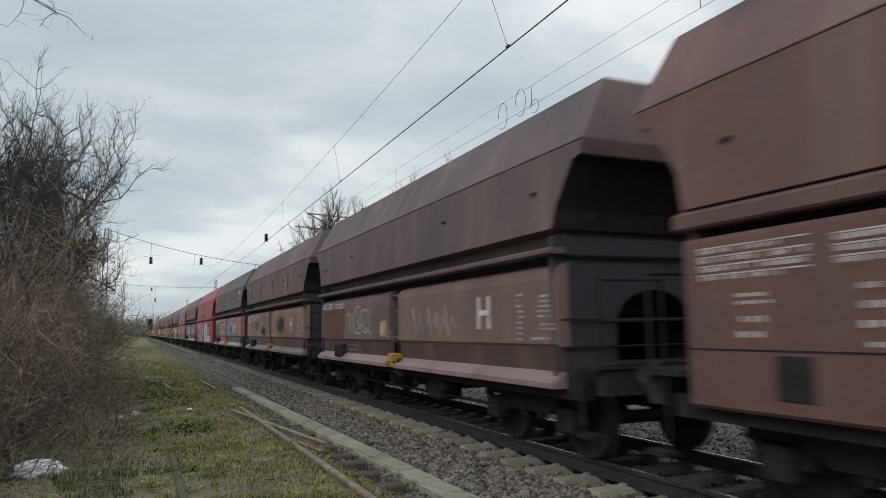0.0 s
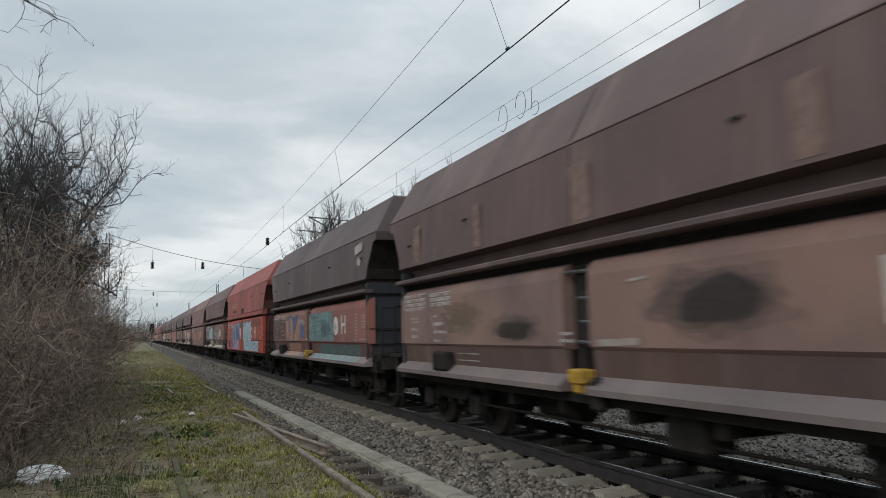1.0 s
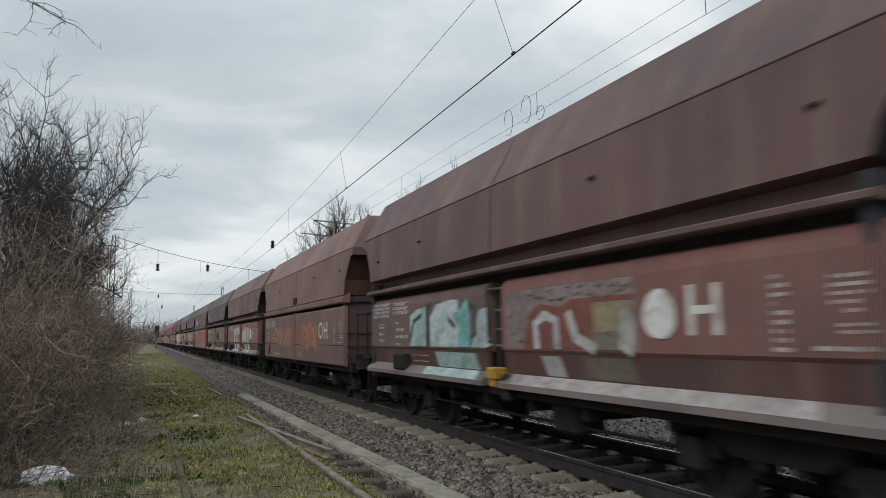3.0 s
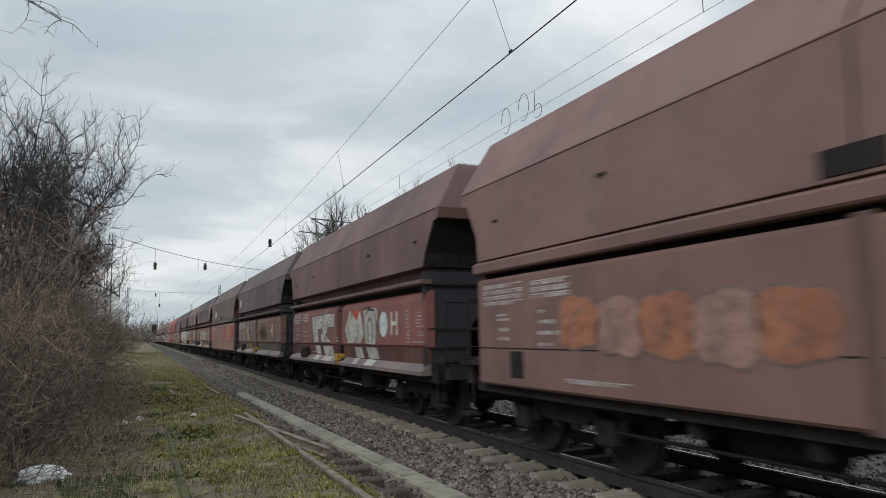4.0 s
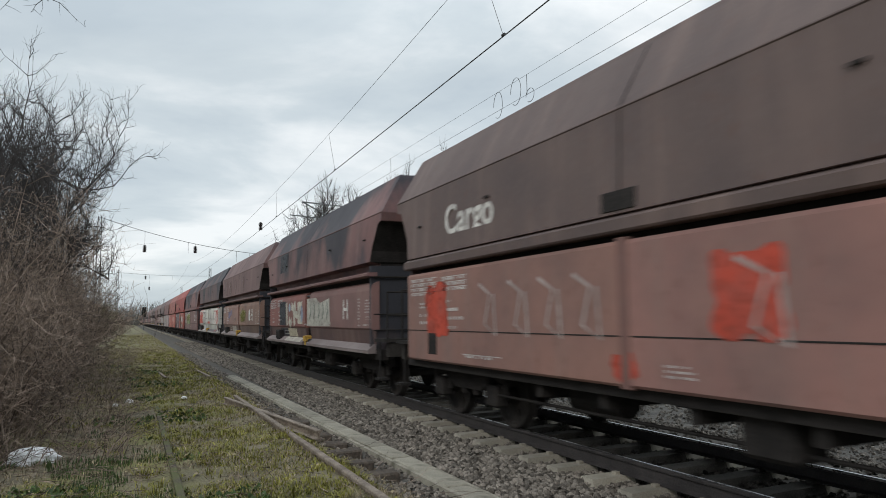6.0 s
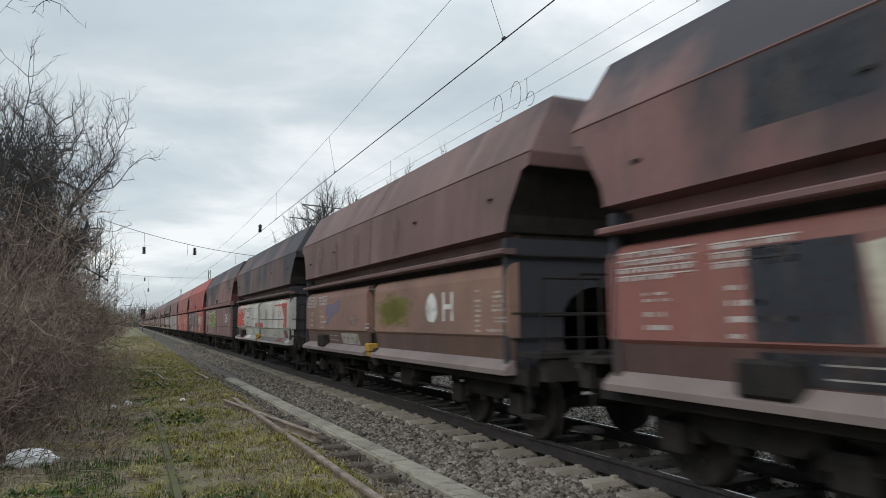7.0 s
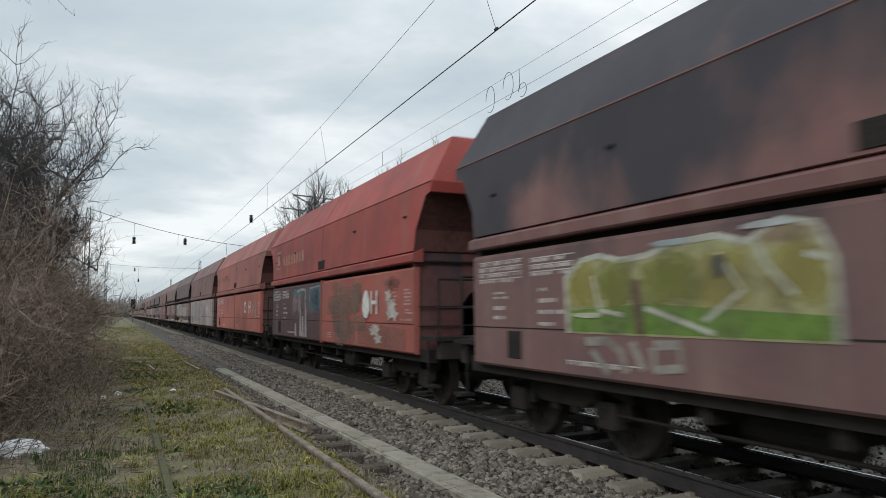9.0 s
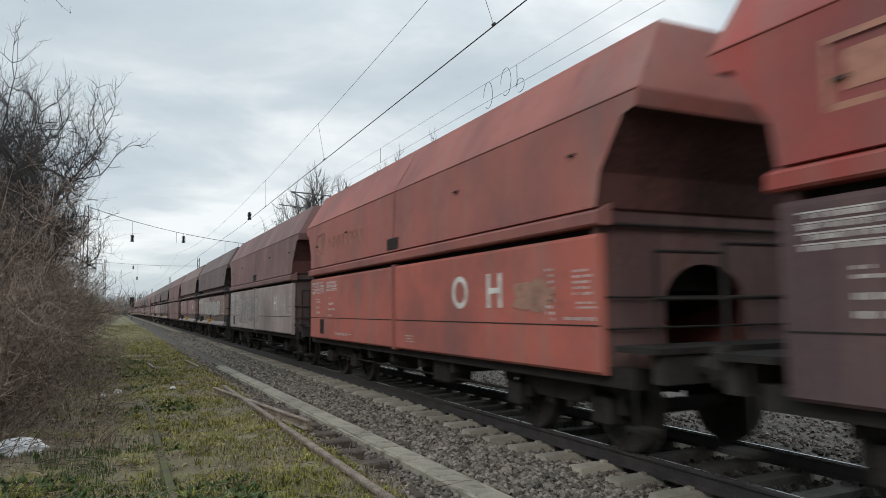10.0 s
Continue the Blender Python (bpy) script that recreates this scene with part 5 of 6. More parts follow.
    patch(g[13], B - 0.005, [(0.95, 1.82), (0.92, 2.12), (0.35, 2.16), (0.38, 1.78)], (0.03, 0.05, 0.08), "dark sprayed field")
    stroke(g[13], B - 0.006, [(1.2, 1.7), (1.12, 2.2), (0.2, 2.24), (0.15, 1.7)], 0.05, (0.22, 0.30, 0.33))
    for y, wd in ((2.75, 0.5), (2.25, 0.4)):
        blob(g[13], B - 0.004, y, 1.85, wd, 0.5, (0.24, 0.17, 0.18), int(y * 20), 3, 0.05, square=3)
    stroke(g[13], B - 0.007, [(2.55, 2.15), (2.0, 2.2), (1.62, 2.18), (1.6, 1.7), (1.5, 0.98)], 0.07, (0.40, 0.38, 0.40))
    for y, z1 in ((2.75, 1.3), (2.2, 1.7), (1.95, 1.5), (1.65, 1.7)):
        patch(g[13], B - 0.009, [(y, 0.98), (y - 0.24, 0.96), (y - 0.16, z1), (y - 0.04, z1)], (0.40, 0.36, 0.37), "pale paint drips")
    # blotchy grey overpaint in uneven squares
    rng = random.Random(134)
    for i in range(26):
        y, z = -0.75 - 2.2 * rng.random(), 1.0 + 1.05 * rng.random()
        blob(g[13], B - 0.0006 * i, y, z, rng.uniform(0.4, 0.9), rng.uniform(0.25, 0.5), (*rng.choice(((0.27, 0.18, 0.14), (0.30, 0.17, 0.13), (0.22, 0.165, 0.14))), 0.45), 200 + i, 3, 0.05, "grey overpaint", 5)
    patch(g[13], B - 0.001, [(-2.7, 0.97), (-5.2, 0.96), (-5.2, 1.3), (-3.9, 1.36), (-2.7, 1.36)], (0.33, 0.15, 0.12, 0.6), "dull red overpaint")
    smudge(g[13], B, -4.6, 2.1, 0.9, 0.3, (0.20, 0.10, 0.09), 138, 5)
    blob(g[13], B - 0.018, -3.24, 1.74, 0.44, 0.56, WHITE, 9, 3, 0.03, "white disc", 2)
    letter(g[13], "H", B - 0.018, -3.7, 1.75)["drawn"] = 1
    chalky = (0.56, 0.53, 0.50)
    for y, z, a, b in ((-4.45, 1.88, 0.32, 0.26), (-4.6, 1.72, 0.5, 0.22), (-4.7, 1.56, 0.5, 0.2), (-4.5, 1.6, 0.3, 0.3), (-3.7, 1.24, 0.6, 0.2), (-3.9, 1.1, 0.45, 0.2), (-3.75, 1.32, 0.5, 0.1)):
        blob(g[13], B - 0.008 + 0.001 * y, y, z, a, b, (*chalky, 0.85), int(-y * 70), 5, 0.2, "white sprayed blot", 2.4)
    # 14
    letter(g[14], "O", B, -2.42, 1.78)["drawn"] = 1
    letter(g[14], "H", B, -3.40, 1.78)["drawn"] = 1
    blob(g[14], B, -4.3, 1.72, 0.9, 0.4, (0.34, 0.19, 0.14), 140, 5, 0.1, "dull overpaint", 3)
    # 15
    bubble_letters(g[15], B, 4.6, 0.5, 1.1, 2.1, 5, [(0.34, 0.31, 0.30), (0.30, 0.26, 0.26)], (0.22, 0.18, 0.18), 151)
    bubble_letters(g[16], A, 4.0, -2.0, 1.3, 2.1, 6, [(0.36, 0.34, 0.33)], (0.2, 0.17, 0.16), 161)


decorate()
# how far along its wagon each wagon's paintwork sits from where it is drawn above
NUDGE = {0: 0.35, 1: 0.37, 2: 0.4, 3: 0.26, 4: 0.13, 5: -0.48, 6: -0.02, 7: 0.22, 8: -0.38, 9: 0.23, 10: 0.33, 11: 0.35, 12: 0.48, 13: -0.09, 14: -0.17, 15: -1.11, 16: -1.8}
for k, w in WAGON.items():
    kind = (LIVERY.get(k) or MORE[(k * 7) % 4])[0]
    end = PANEL_END[kind] - 0.01
    for o in w.children:
        n = o.name.split(".")[0]
        if n in ("graffiti", "paint_field"):
            for v in o.data.vertices:
                v.co.y = max(-end, min(end, v.co.y + NUDGE.get(k, 0.0)))
        elif n in ("stencilling", "stencil_frame"):
            o.data.transform(Matrix.Diagonal((1, STRETCH[kind], 1, 1)))
        elif n == "lettering" and o.get("drawn"):
            o.location.y += NUDGE.get(k, 0.0)


# ---------------------------------------------------------------- overhead line
def wire(bm, a, b, r=0.006, sag=0.0, n=16):
    a, b = Vector(a), Vector(b)
    pts = [a.lerp(b, i / n) - Vector((0, 0, sag * 4 * (i / n) * (1 - i / n))) for i in range(n + 1)]
    for p, q in zip(pts, pts[1:]):
        tube(bm, p, q, r, seg=5)
    return pts


def insulator(bm, p, h=0.5, r=0.09):
    x, y, z = p
    for i in range(6):
        tube(bm, (x, y, z - h / 2 + i * h / 6), (x, y, z - h / 2 + i * h / 6 + h / 9), r, r * 0.6, 10)
    tube(bm, (x, y, z - h / 2), (x, y, z + h / 2), r * 0.35, seg=6)


def overhead_line():
    line = empty("overhead_line", pose(0, 0, 5.7), "electric overhead line with contact and carrier wires", "overhead line")
    base = Matrix.Translation((0, 0, -5.7))

    def hang(name, bm, mat, label=""):
        bm.transform(base)
        return part(name, bm, mat, line, label)

    x_at = lambda y: 4.87 + 0.0191 * (y - 8)
    x_top = lambda y: 4.56 + 0.038 * (y - 9.2)
    z_top = lambda y: 6.72 + 0.0021 * (y - 18) ** 2 / 3
    bm = bmesh.new()
    wire(bm, (x_at(-30), -30, 5.7), (x_at(34), 34, 5.7), 0.010)
    wire(bm, (x_at(34), 34, 5.7), (5.6, 75, 5.75), 0.008)
    wire(bm, (5.6, 75, 5.75), (5.9, 260, 5.7), 0.008)
    hang("contact_wire", bm, WIRE)
    bm = bmesh.new()
    ys = [-20 + 4 * i for i in range(14)]
    for a, b in zip(ys, ys[1:]):
        tube(bm, (x_top(a), a, z_top(a)), (x_top(b), b, z_top(b)), 0.0045, seg=5)
    wire(bm, (x_top(32), 32, z_top(32)), (5.5, 75, 7.6), 0.006, 0.5)
    wire(bm, (5.5, 75, 7.6), (5.9, 140, 7.6), 0.006, 1.0)
    hang("carrier_wire", bm, WIRE)
    for y in (-2.0, 8.42, 18.2, 27.5):
        bm = bmesh.new()
        tube(bm, (x_at(y), y, 5.7), (x_top(y), y + 0.05, z_top(y)), 0.004, seg=5)
        tube(bm, (x_at(y), y - 0.03, 5.72), (x_at(y), y + 0.03, 5.72), 0.025, seg=8)
        hang("dropper", bm, WIRE)
    # a second pair beyond, with looped jumpers
    s = 0.66
    P = lambda y, z: (10.4 * s, y * s, 1.6 + (z - 1.6) * s)
    bm = bmesh.new()
    tube(bm, P(-40, 8.55), P(60, 8.75), 0.003, seg=5)
    tube(bm, P(-40, 8.12), P(60, 8.02), 0.0035, seg=5)
    hang("parallel_wire", bm, WIRE)
    for y, zt, zb in ((10.04, 8.6, 8.08), (16.66, 8.66, 8.06), (28.2, 8.7, 8.04)):
        bm = bmesh.new()
        tube(bm, P(y, zt), P(y, zb), 0.006, seg=5)
        hang("dropper", bm, WIRE)
    for y, zc, h, wd in ((18.4, 8.25, 0.42, 0.28), (17.3, 8.35, 0.42, 0.30), (16.5, 8.0, 0.2, 0.22)):
        bm = bmesh.new()
        pts = [P(y + wd * math.cos(a), zc + h * math.sin(a)) for a in (math.pi * 2 * i / 20 for i in range(18))]
        for p, q in zip(pts, pts[1:]):
            tube(bm, p, q, 0.0055, seg=5)
        hang("jumper_loop", bm, WIRE)
    bm = bmesh.new()
    insulator(bm, (5.3, 31.5, 5.85), 0.35, 0.10)
    hang("line_insulator", bm, CERAMIC, "brown ribbed insulator")
    bm = bmesh.new()
    for p in (P(44, 8.8), P(38, 8.7)):
        tube(bm, p, (p[0], p[1], p[2] - 0.3), 0.02, seg=5)
    # arm and struts over the roof of the train
    tube(bm, (6.86, 30, 6.81), (8.29, 30, 6.1), 0.03, seg=6)
    tube(bm, (6.86, 30, 6.81), (9.4, 30, 6.67), 0.03, seg=6)
    tube(bm, (6.3, 30, 6.2), (9.4, 30, 6.0), 0.025, seg=6)
    tube(bm, (9.4, 30, -0.5), (9.4, 30, 7.2), 0.11, 0.08, seg=8)
    hang("cantilever", bm, STEEL, "tubular steel cantilever on its mast")


overhead_line()


def lattice_mast(x, y, h, w=0.42):
    m = empty("catenary_mast", pose(x, y, level(x, y)), "grey lattice steel catenary mast", "mast", "catenary masts")
    bm = bmesh.new()
    t = lambda z: w / 2 * (1 - 0.45 * z / h)
    for sx in (-1, 1):
        for sy in (-1, 1):
            tube(bm, (sx * t(0), sy * t(0), 0), (sx * t(h), sy * t(h), h), 0.035, seg=4)
    part("leg_angles", bm, STEEL, m)
    bm = bmesh.new()
    n = int(h / 0.7)
    for i in range(n):
        z0, z1 = h * i / n, h * (i + 1) / n
        k = 1 if i % 2 else -1
        for s in (-1, 1):
            tube(bm, (-k * t(z0), s * t(z0), z0), (k * t(z1), s * t(z1), z1), 0.018, seg=4)
            tube(bm, (s * t(z0), -k * t(z0), z0), (s * t(z1), k * t(z1), z1), 0.018, seg=4)
    part("bracing", bm, STEEL, m)
    return m


def span(a, b, sag, hangers, name="span_wire"):
    m = empty(name, pose(*a), "cross-span wire with hanging insulators", "span wire")
    b = Vector(b) - Vector(a)
    bm = bmesh.new()
    pts = wire(bm, (0, 0, 0), b, 0.02, sag, 24)
    part("span_cable", bm, WIRE, m)
    for t, drop, ins in hangers:
        p = pts[int(t * 24)]
        bm = bmesh.new()
        tube(bm, p, (p.x, p.y, p.z - drop), 0.012, seg=5)
        part("hanger", bm, WIRE, m)
        if ins:
            bm = bmesh.new()
            insulator(bm, (p.x, p.y, p.z - drop), 0.55, 0.16)
            part("insulator", bm, CERAMIC, m)


lattice_mast(-2.3, 58, 9.6)
lattice_mast(-1.95, 120, 9.8)
for x, y, h in ((-5.5, 210, 9), (4.0, 330, 9), (0.5, 260, 9), (-9, 300, 9), (9.5, 150, 9), (9.5, 95, 9), (9.5, 230, 9), (3, 400, 9)):
    lattice_mast(x, y, h)
span((-2.3, 58, 9.6), (10.5, 58, 7.0), 0.45, ((0.2, 0.0, 0), (0.25, 1.35, 1), (0.54, 0.9, 0), (0.58, 0.45, 1), (0.8, 0.9, 0), (0.9, 0.9, 0)))
span((-1.95, 120, 9.4), (12, 120, 9.0), 0.2, ((0.3, 0.5, 1), (0.34, 2.2, 1), (0.6, 0.6, 0)))


# ---------------------------------------------------------------- vegetation
def sticks(segs, sides=3):
    """One mesh of tapered twigs from (a, b, ra, rb) rows."""
    vs, fs = [], []
    for a, b, ra, rb in segs:
        d = (b - a)
        if d.length < 1e-5:
            continue
        u = d.orthogonal().normalized()
        v = d.normalized().cross(u)
        k = len(vs)
        for c, r in ((a, ra), (b, rb)):
            for i in range(sides):
                t = 2 * math.pi * i / sides
                vs.append(c + u * (r * math.cos(t)) + v * (r * math.sin(t)))
        for i in range(sides):
            j = (i + 1) % sides
            fs.append((k + i, k + j, k + sides + j, k + sides + i))
    return vs, [], fs


def rnd_dir(rng, up=0.0):
    v = Vector((rng.gauss(0, 1), rng.gauss(0, 1), rng.gauss(0, 1) + up))
    return v.normalized()


def twig(rng, p, d, length, r, n, segs, lift=0.12, kink=0.28):
    pts = [p]
    for i in range(n):
        q = p + d * (length / n)
        segs.append((p, q, r * (1 - 0.7 * i / n), r * (1 - 0.7 * (i + 1) / n)))
        d = (d + rnd_dir(rng) * kink + Vector((0, 0, lift))).normalized()
        p = q
        pts.append(p)
    return pts, d


def shrub_meshes(seed, height, spread, light=False):
    rng = random.Random(seed)
    stems, twigs = [], []
    fat, many = (1.7, 2) if light else (1.0, 3)
    for _ in range(18 if light else 24):
        a, q = rng.uniform(0, 6.28), rng.uniform(0, 0.8)
        p = Vector((q * math.cos(a), q * math.sin(a), 0))
        lean = Vector((math.cos(a), math.sin(a), 0)) * rng.uniform(0.05, 0.75) * spread
        d = (Vector((0, 0, 1)) + lean).normalized()
        ln = height * rng.uniform(0.45, 1.0)
        pts, _d = twig(rng, p, d, ln, rng.uniform(0.007, 0.014), 6, stems, 0.02, 0.24)
        for b in pts[1:]:
            for _j in range(many):
                d2 = (rnd_dir(rng, 0.35) + lean * 0.2).normalized()
                pt2, _e = twig(rng, b, d2, rng.uniform(0.35, 0.95), 0.0048 * fat, 3, twigs, 0.05, 0.5)
                for c in pt2[1:]:
                    for _k in range(1 if light or rng.random() < 0.4 else 2):
                        twig(rng, c, rnd_dir(rng, 0.3), rng.uniform(0.12, 0.42), 0.0036 * fat, 2, twigs, 0.03, 0.55)
    return stems, twigs


def shrubs():
    rng = random.Random(77)
    protos = []
    for i, (h, s) in enumerate(((4.2, 0.55), (5.0, 0.45), (2.0, 1.1), (4.7, 0.5), (2.6, 0.9), (4.3, 0.55), (2.4, 0.9))):
        w = empty("shrub", pose(0, 0, 0), "leafless grey-brown thorny shrub in a dense thicket", "shrub", "thicket beside the track")
        st, tw = shrub_meshes(300 + i, h, s, i > 4)
        tagged(part("brushwood", sticks(st, 4), BARK, w), kind="stuff")
        tagged(part("twig_mass", sticks(tw), BARK, w), kind="stuff")
        protos.append(w)
    spots = []
    y = 9.4
    while y < 24:
        spots.append((-1.75 + rng.uniform(-0.15, 0.15), y, rng.choice((2, 4)), 1.0))
        spots.append((-1.95 - rng.uniform(0.0, 0.3), y + 0.5, rng.choice((0, 3, 4)), 0.95))
        if y > 14:
            spots.append((-2.5 - rng.uniform(0.1, 0.5), y + 0.3, rng.choice((0, 1, 3)), 1.0))
        y += 1.35
    while y < 75:
        spots.append((-2.0 + rng.uniform(-0.2, 0.2), y, rng.choice((5, 5, 6)), 1.15))
        spots.append((-3.6 + rng.uniform(-0.6, 0.4), y + 1.5, 5, 1.3))
        y += 4.6
    for x, y, k in ((-1.3, 78, 6), (-1.6, 90, 6), (-0.8, 104, 6), (-2.5, 110, 5), (-1.5, 125, 6), (-4, 130, 5)):
        spots.append((x, y, k, 1.5))
    # unseen shrubs added beside and behind the viewer to dim the low sky light
    y = -30.0
    while y < 5:
        spots.append((-3.6 - rng.uniform(0, 0.6), y, 5, 1.35))
        spots.append((-6.2 - rng.uniform(0, 0.8), y + 1.2, 5, 1.7))
        y += 3.4
    used = set()
    for x, y, k, s in spots:
        if k in used:
            ob = copy_thing(protos[k], pose(0, 0, 0))
        else:
            ob = protos[k]
            used.add(k)
        x -= 0.3 if y < 24 else 0.75
        ob.matrix_basis = pose(x, y, level(x, y) - 0.05, 0, 0, rng.uniform(0, 360)) @ Matrix.Scale(s * rng.uniform(0.9, 1.1), 4)


def tree_mesh(seed, height, r, depth=5, crook=0.3, reach=0.62):
    rng = random.Random(seed)
    trunk, limbs = [], []

    def grow(p, d, ln, rad, lev):
        segs = trunk if lev == 0 else limbs
        n = 5 if lev < 2 else 4 if lev < 4 else 3
        pts, d2 = twig(rng, p, d, ln, rad, n, segs, 0.06 if lev < 3 else 0.1, crook * (0.5 if lev == 0 else 1))
        if lev >= depth:
            return
        tips = pts[2:] if lev == 0 else pts[1:]
        for j, q in enumerate(tips):
            for _ in range(2 if lev in (0, 1, 2) and j > 0 else 1):
                side = (rnd_dir(rng) * 0.85 + d2 * 0.45 + Vector((0, 0, 0.42))).normalized()
                grow(q, side, ln * reach * rng.uniform(0.6, 1.05), max(rad * 0.5, 0.0045), lev + 1)

    grow(Vector((0, 0, 0)), Vector((rng.uniform(-0.1, 0.1), rng.uniform(-0.1, 0.1), 1)).normalized(), height * 0.6, r, 0)
    return trunk, limbs


def trees():
    protos = []
    for i, (h, r) in enumerate(((7.6, 0.075), (8.0, 0.07), (10.0, 0.15))):
        w = empty("bare_tree", pose(0, 0, 0), "leafless dark winter tree above the thicket" if i < 2 else "large leafless winter tree behind the railway", "tree", "winter trees")
        t, l = tree_mesh(500 + i, h, r, 4, 0.42 if i < 2 else 0.3, 0.56)
        part("trunk", sticks(t, 7), BARK_DARK, w)
        part("crown", sticks(l), BARK_DARK, w)
        protos.append(w)
    used = set()
    for k, x, y, rz, s, slim in ((0, -1.95, 16.0, 20, 1.0, 0.9), (1, -2.1, 13.2, 140, 0.92, 0.85), (1, -2.45, 20, 70, 1.08, 0.8), (0, -2.4, 25, 10, 1.15, 0.85), (1, -3.2, 32, 200, 1.15, 0.8), (0, -3.8, 42, 120, 1.2, 0.8),
                                 (2, 20.3, 78, 0, 2.1, 0.72), (2, 22.0, 84, 100, 2.0, 0.6), (2, 20.6, 44, 120, 1.62, 0.42), (2, 17.6, 44, 220, 1.45, 0.4), (0, -3.1, 18.3, 200, 1.1, 0.7), (0, -2.15, 21.5, 300, 1.05, 0.75), (1, -1.95, 17.2, 20, 0.95, 0.7), (1, -2.5, 23.5, 250, 1.1, 0.8), (1, -5.0, 58, 60, 1.3, 0.8),
                                 (0, -6.0, 80, 60, 1.3, 0.8)):
        if k in used:
            ob = copy_thing(protos[k], pose(0, 0, 0))
        else:
            ob = protos[k]
            used.add(k)
        x += 0.14 if x < 0 else 0.0
        ob.matrix_basis = pose(x, y, level(x, y) - 0.05, 0, 0, rz) @ Matrix.Diagonal((s * slim, s * slim, s, 1))
    # a tree beside the viewer whose limb hangs into the top of the view
    w = empty("bare_tree", pose(-3.75, 6.7, level(-3.75, 6.7) - 0.05), "leafless tree with a twiggy limb overhead", "tree", "winter trees")
    rng = random.Random(9)
    trunk, limb = [], []
    twig(rng, Vector((0, 0, 0)), Vector((0, 0.1, 1)), 6.5, 0.11, 8, trunk, 0.05, 0.08)
    pts, _d = twig(rng, Vector((0.05, 0.2, 5.3)), Vector((0.75, 0.5, 0.17)).normalized(), 3.4, 0.014, 9, limb, -0.02, 0.12)
    for q in pts[3:]:
        for _ in range(3):
            p2, _e = twig(rng, q, rnd_dir(rng, -0.1), rng.uniform(0.25, 0.6), 0.005, 4, limb, -0.03, 0.45)
            for c in p2[1:]:
                twig(rng, c, rnd_dir(rng, -0.1), rng.uniform(0.08, 0.2), 0.003, 2, limb, 0, 0.4)
    part("trunk", sticks(trunk, 8), BARK_DARK, w)
    part("limb", sticks(limb, 4), BARK_DARK, w)
    # hazy woods where the line bends away
    rng = random.Random(31)
    segs = []
    for _ in range(1300):
        x, y = rng.uniform(-60, 60), rng.uniform(330, 420)
        h = rng.uniform(5, 11) * (0.75 + 0.35 * noise.noise((x * 0.05, 0, 0)))
        p = Vector((x, y, level(x, y)))
        pts, _d = twig(rng, p, Vector((rng.uniform(-0.2, 0.2), 0, 1)).normalized(), h, 0.16, 3, segs, 0.05, 0.15)
        for q in pts[1:]:
            for _j in range(2):
                twig(rng, q, rnd_dir(rng, 0.6), rng.uniform(1.5, 3.5), 0.09, 2, segs, 0.05, 0.4)
    tagged(part("far_woods", sticks(segs), FAR_BARK), "distant grey-brown leafless woods", "woods", kind="stuff")


def signal():
    s = empty("railway_signal", pose(2.6, 150, level(2.6, 150)), "dark railway signal on a post", "signal")
    bm = bmesh.new()
    tube(bm, (0, 0, 0), (0, 0, 4.2), 0.09)
    part("post", bm, STEEL, s)
    part("signal_head", boxes((-0.4, 0.4, -0.15, 0.1, 2.6, 4.6), bevel=0.05), IRON, s)


def evergreen_bush(x, y, h, wd, seed):
    """An ivy-green bush of small leaves on a twiggy frame, with an uneven outline."""
    rng = random.Random(seed)
    b = empty("evergreen_bush", pose(x, y, level(x, y) - 0.05), "olive-green evergreen bush beside the bare thicket", "bush", "evergreen bushes")
    stems, vs, fs = [], [], []
    for _ in range(16):
        a = rng.uniform(0, 6.28)
        d = Vector((math.cos(a) * rng.uniform(0, 0.45), math.sin(a) * rng.uniform(0, 0.45), 1)).normalized()
        pts, _d = twig(rng, Vector((0, 0, 0)), d, h * rng.uniform(0.6, 1.0), 0.03, 6, stems, 0.02, 0.25)
        for p in pts[1:]:
            for _j in range(60):
                c = p + Vector((rng.gauss(0, 1), rng.gauss(0, 1), rng.gauss(0, 0.8))) * wd * 0.16
                e = Euler((rng.uniform(0, 6), rng.uniform(0, 6), rng.uniform(0, 6))).to_matrix()
                s, k = rng.uniform(0.04, 0.09), len(vs)
                vs += [c + e @ Vector(q) * s for q in ((-1, 0, 0), (0, 0.5, 0.1), (1, 0, 0), (0, -0.5, 0.1))]
                fs += [(k, k + 1, k + 2), (k, k + 2, k + 3)]
    tagged(part("stems", sticks(stems, 4), BARK, b), kind="stuff")
    tagged(part("foliage", (vs, [], fs), IVY, b), kind="stuff")


signal()
shrubs()
trees()
evergreen_bush(-2.6, 66, 3.0, 2.4, 5)
evergreen_bush(-2.2, 84, 2.4, 2.2, 6)
evergreen_bush(-3.6, 100, 4.5, 3.4, 7)


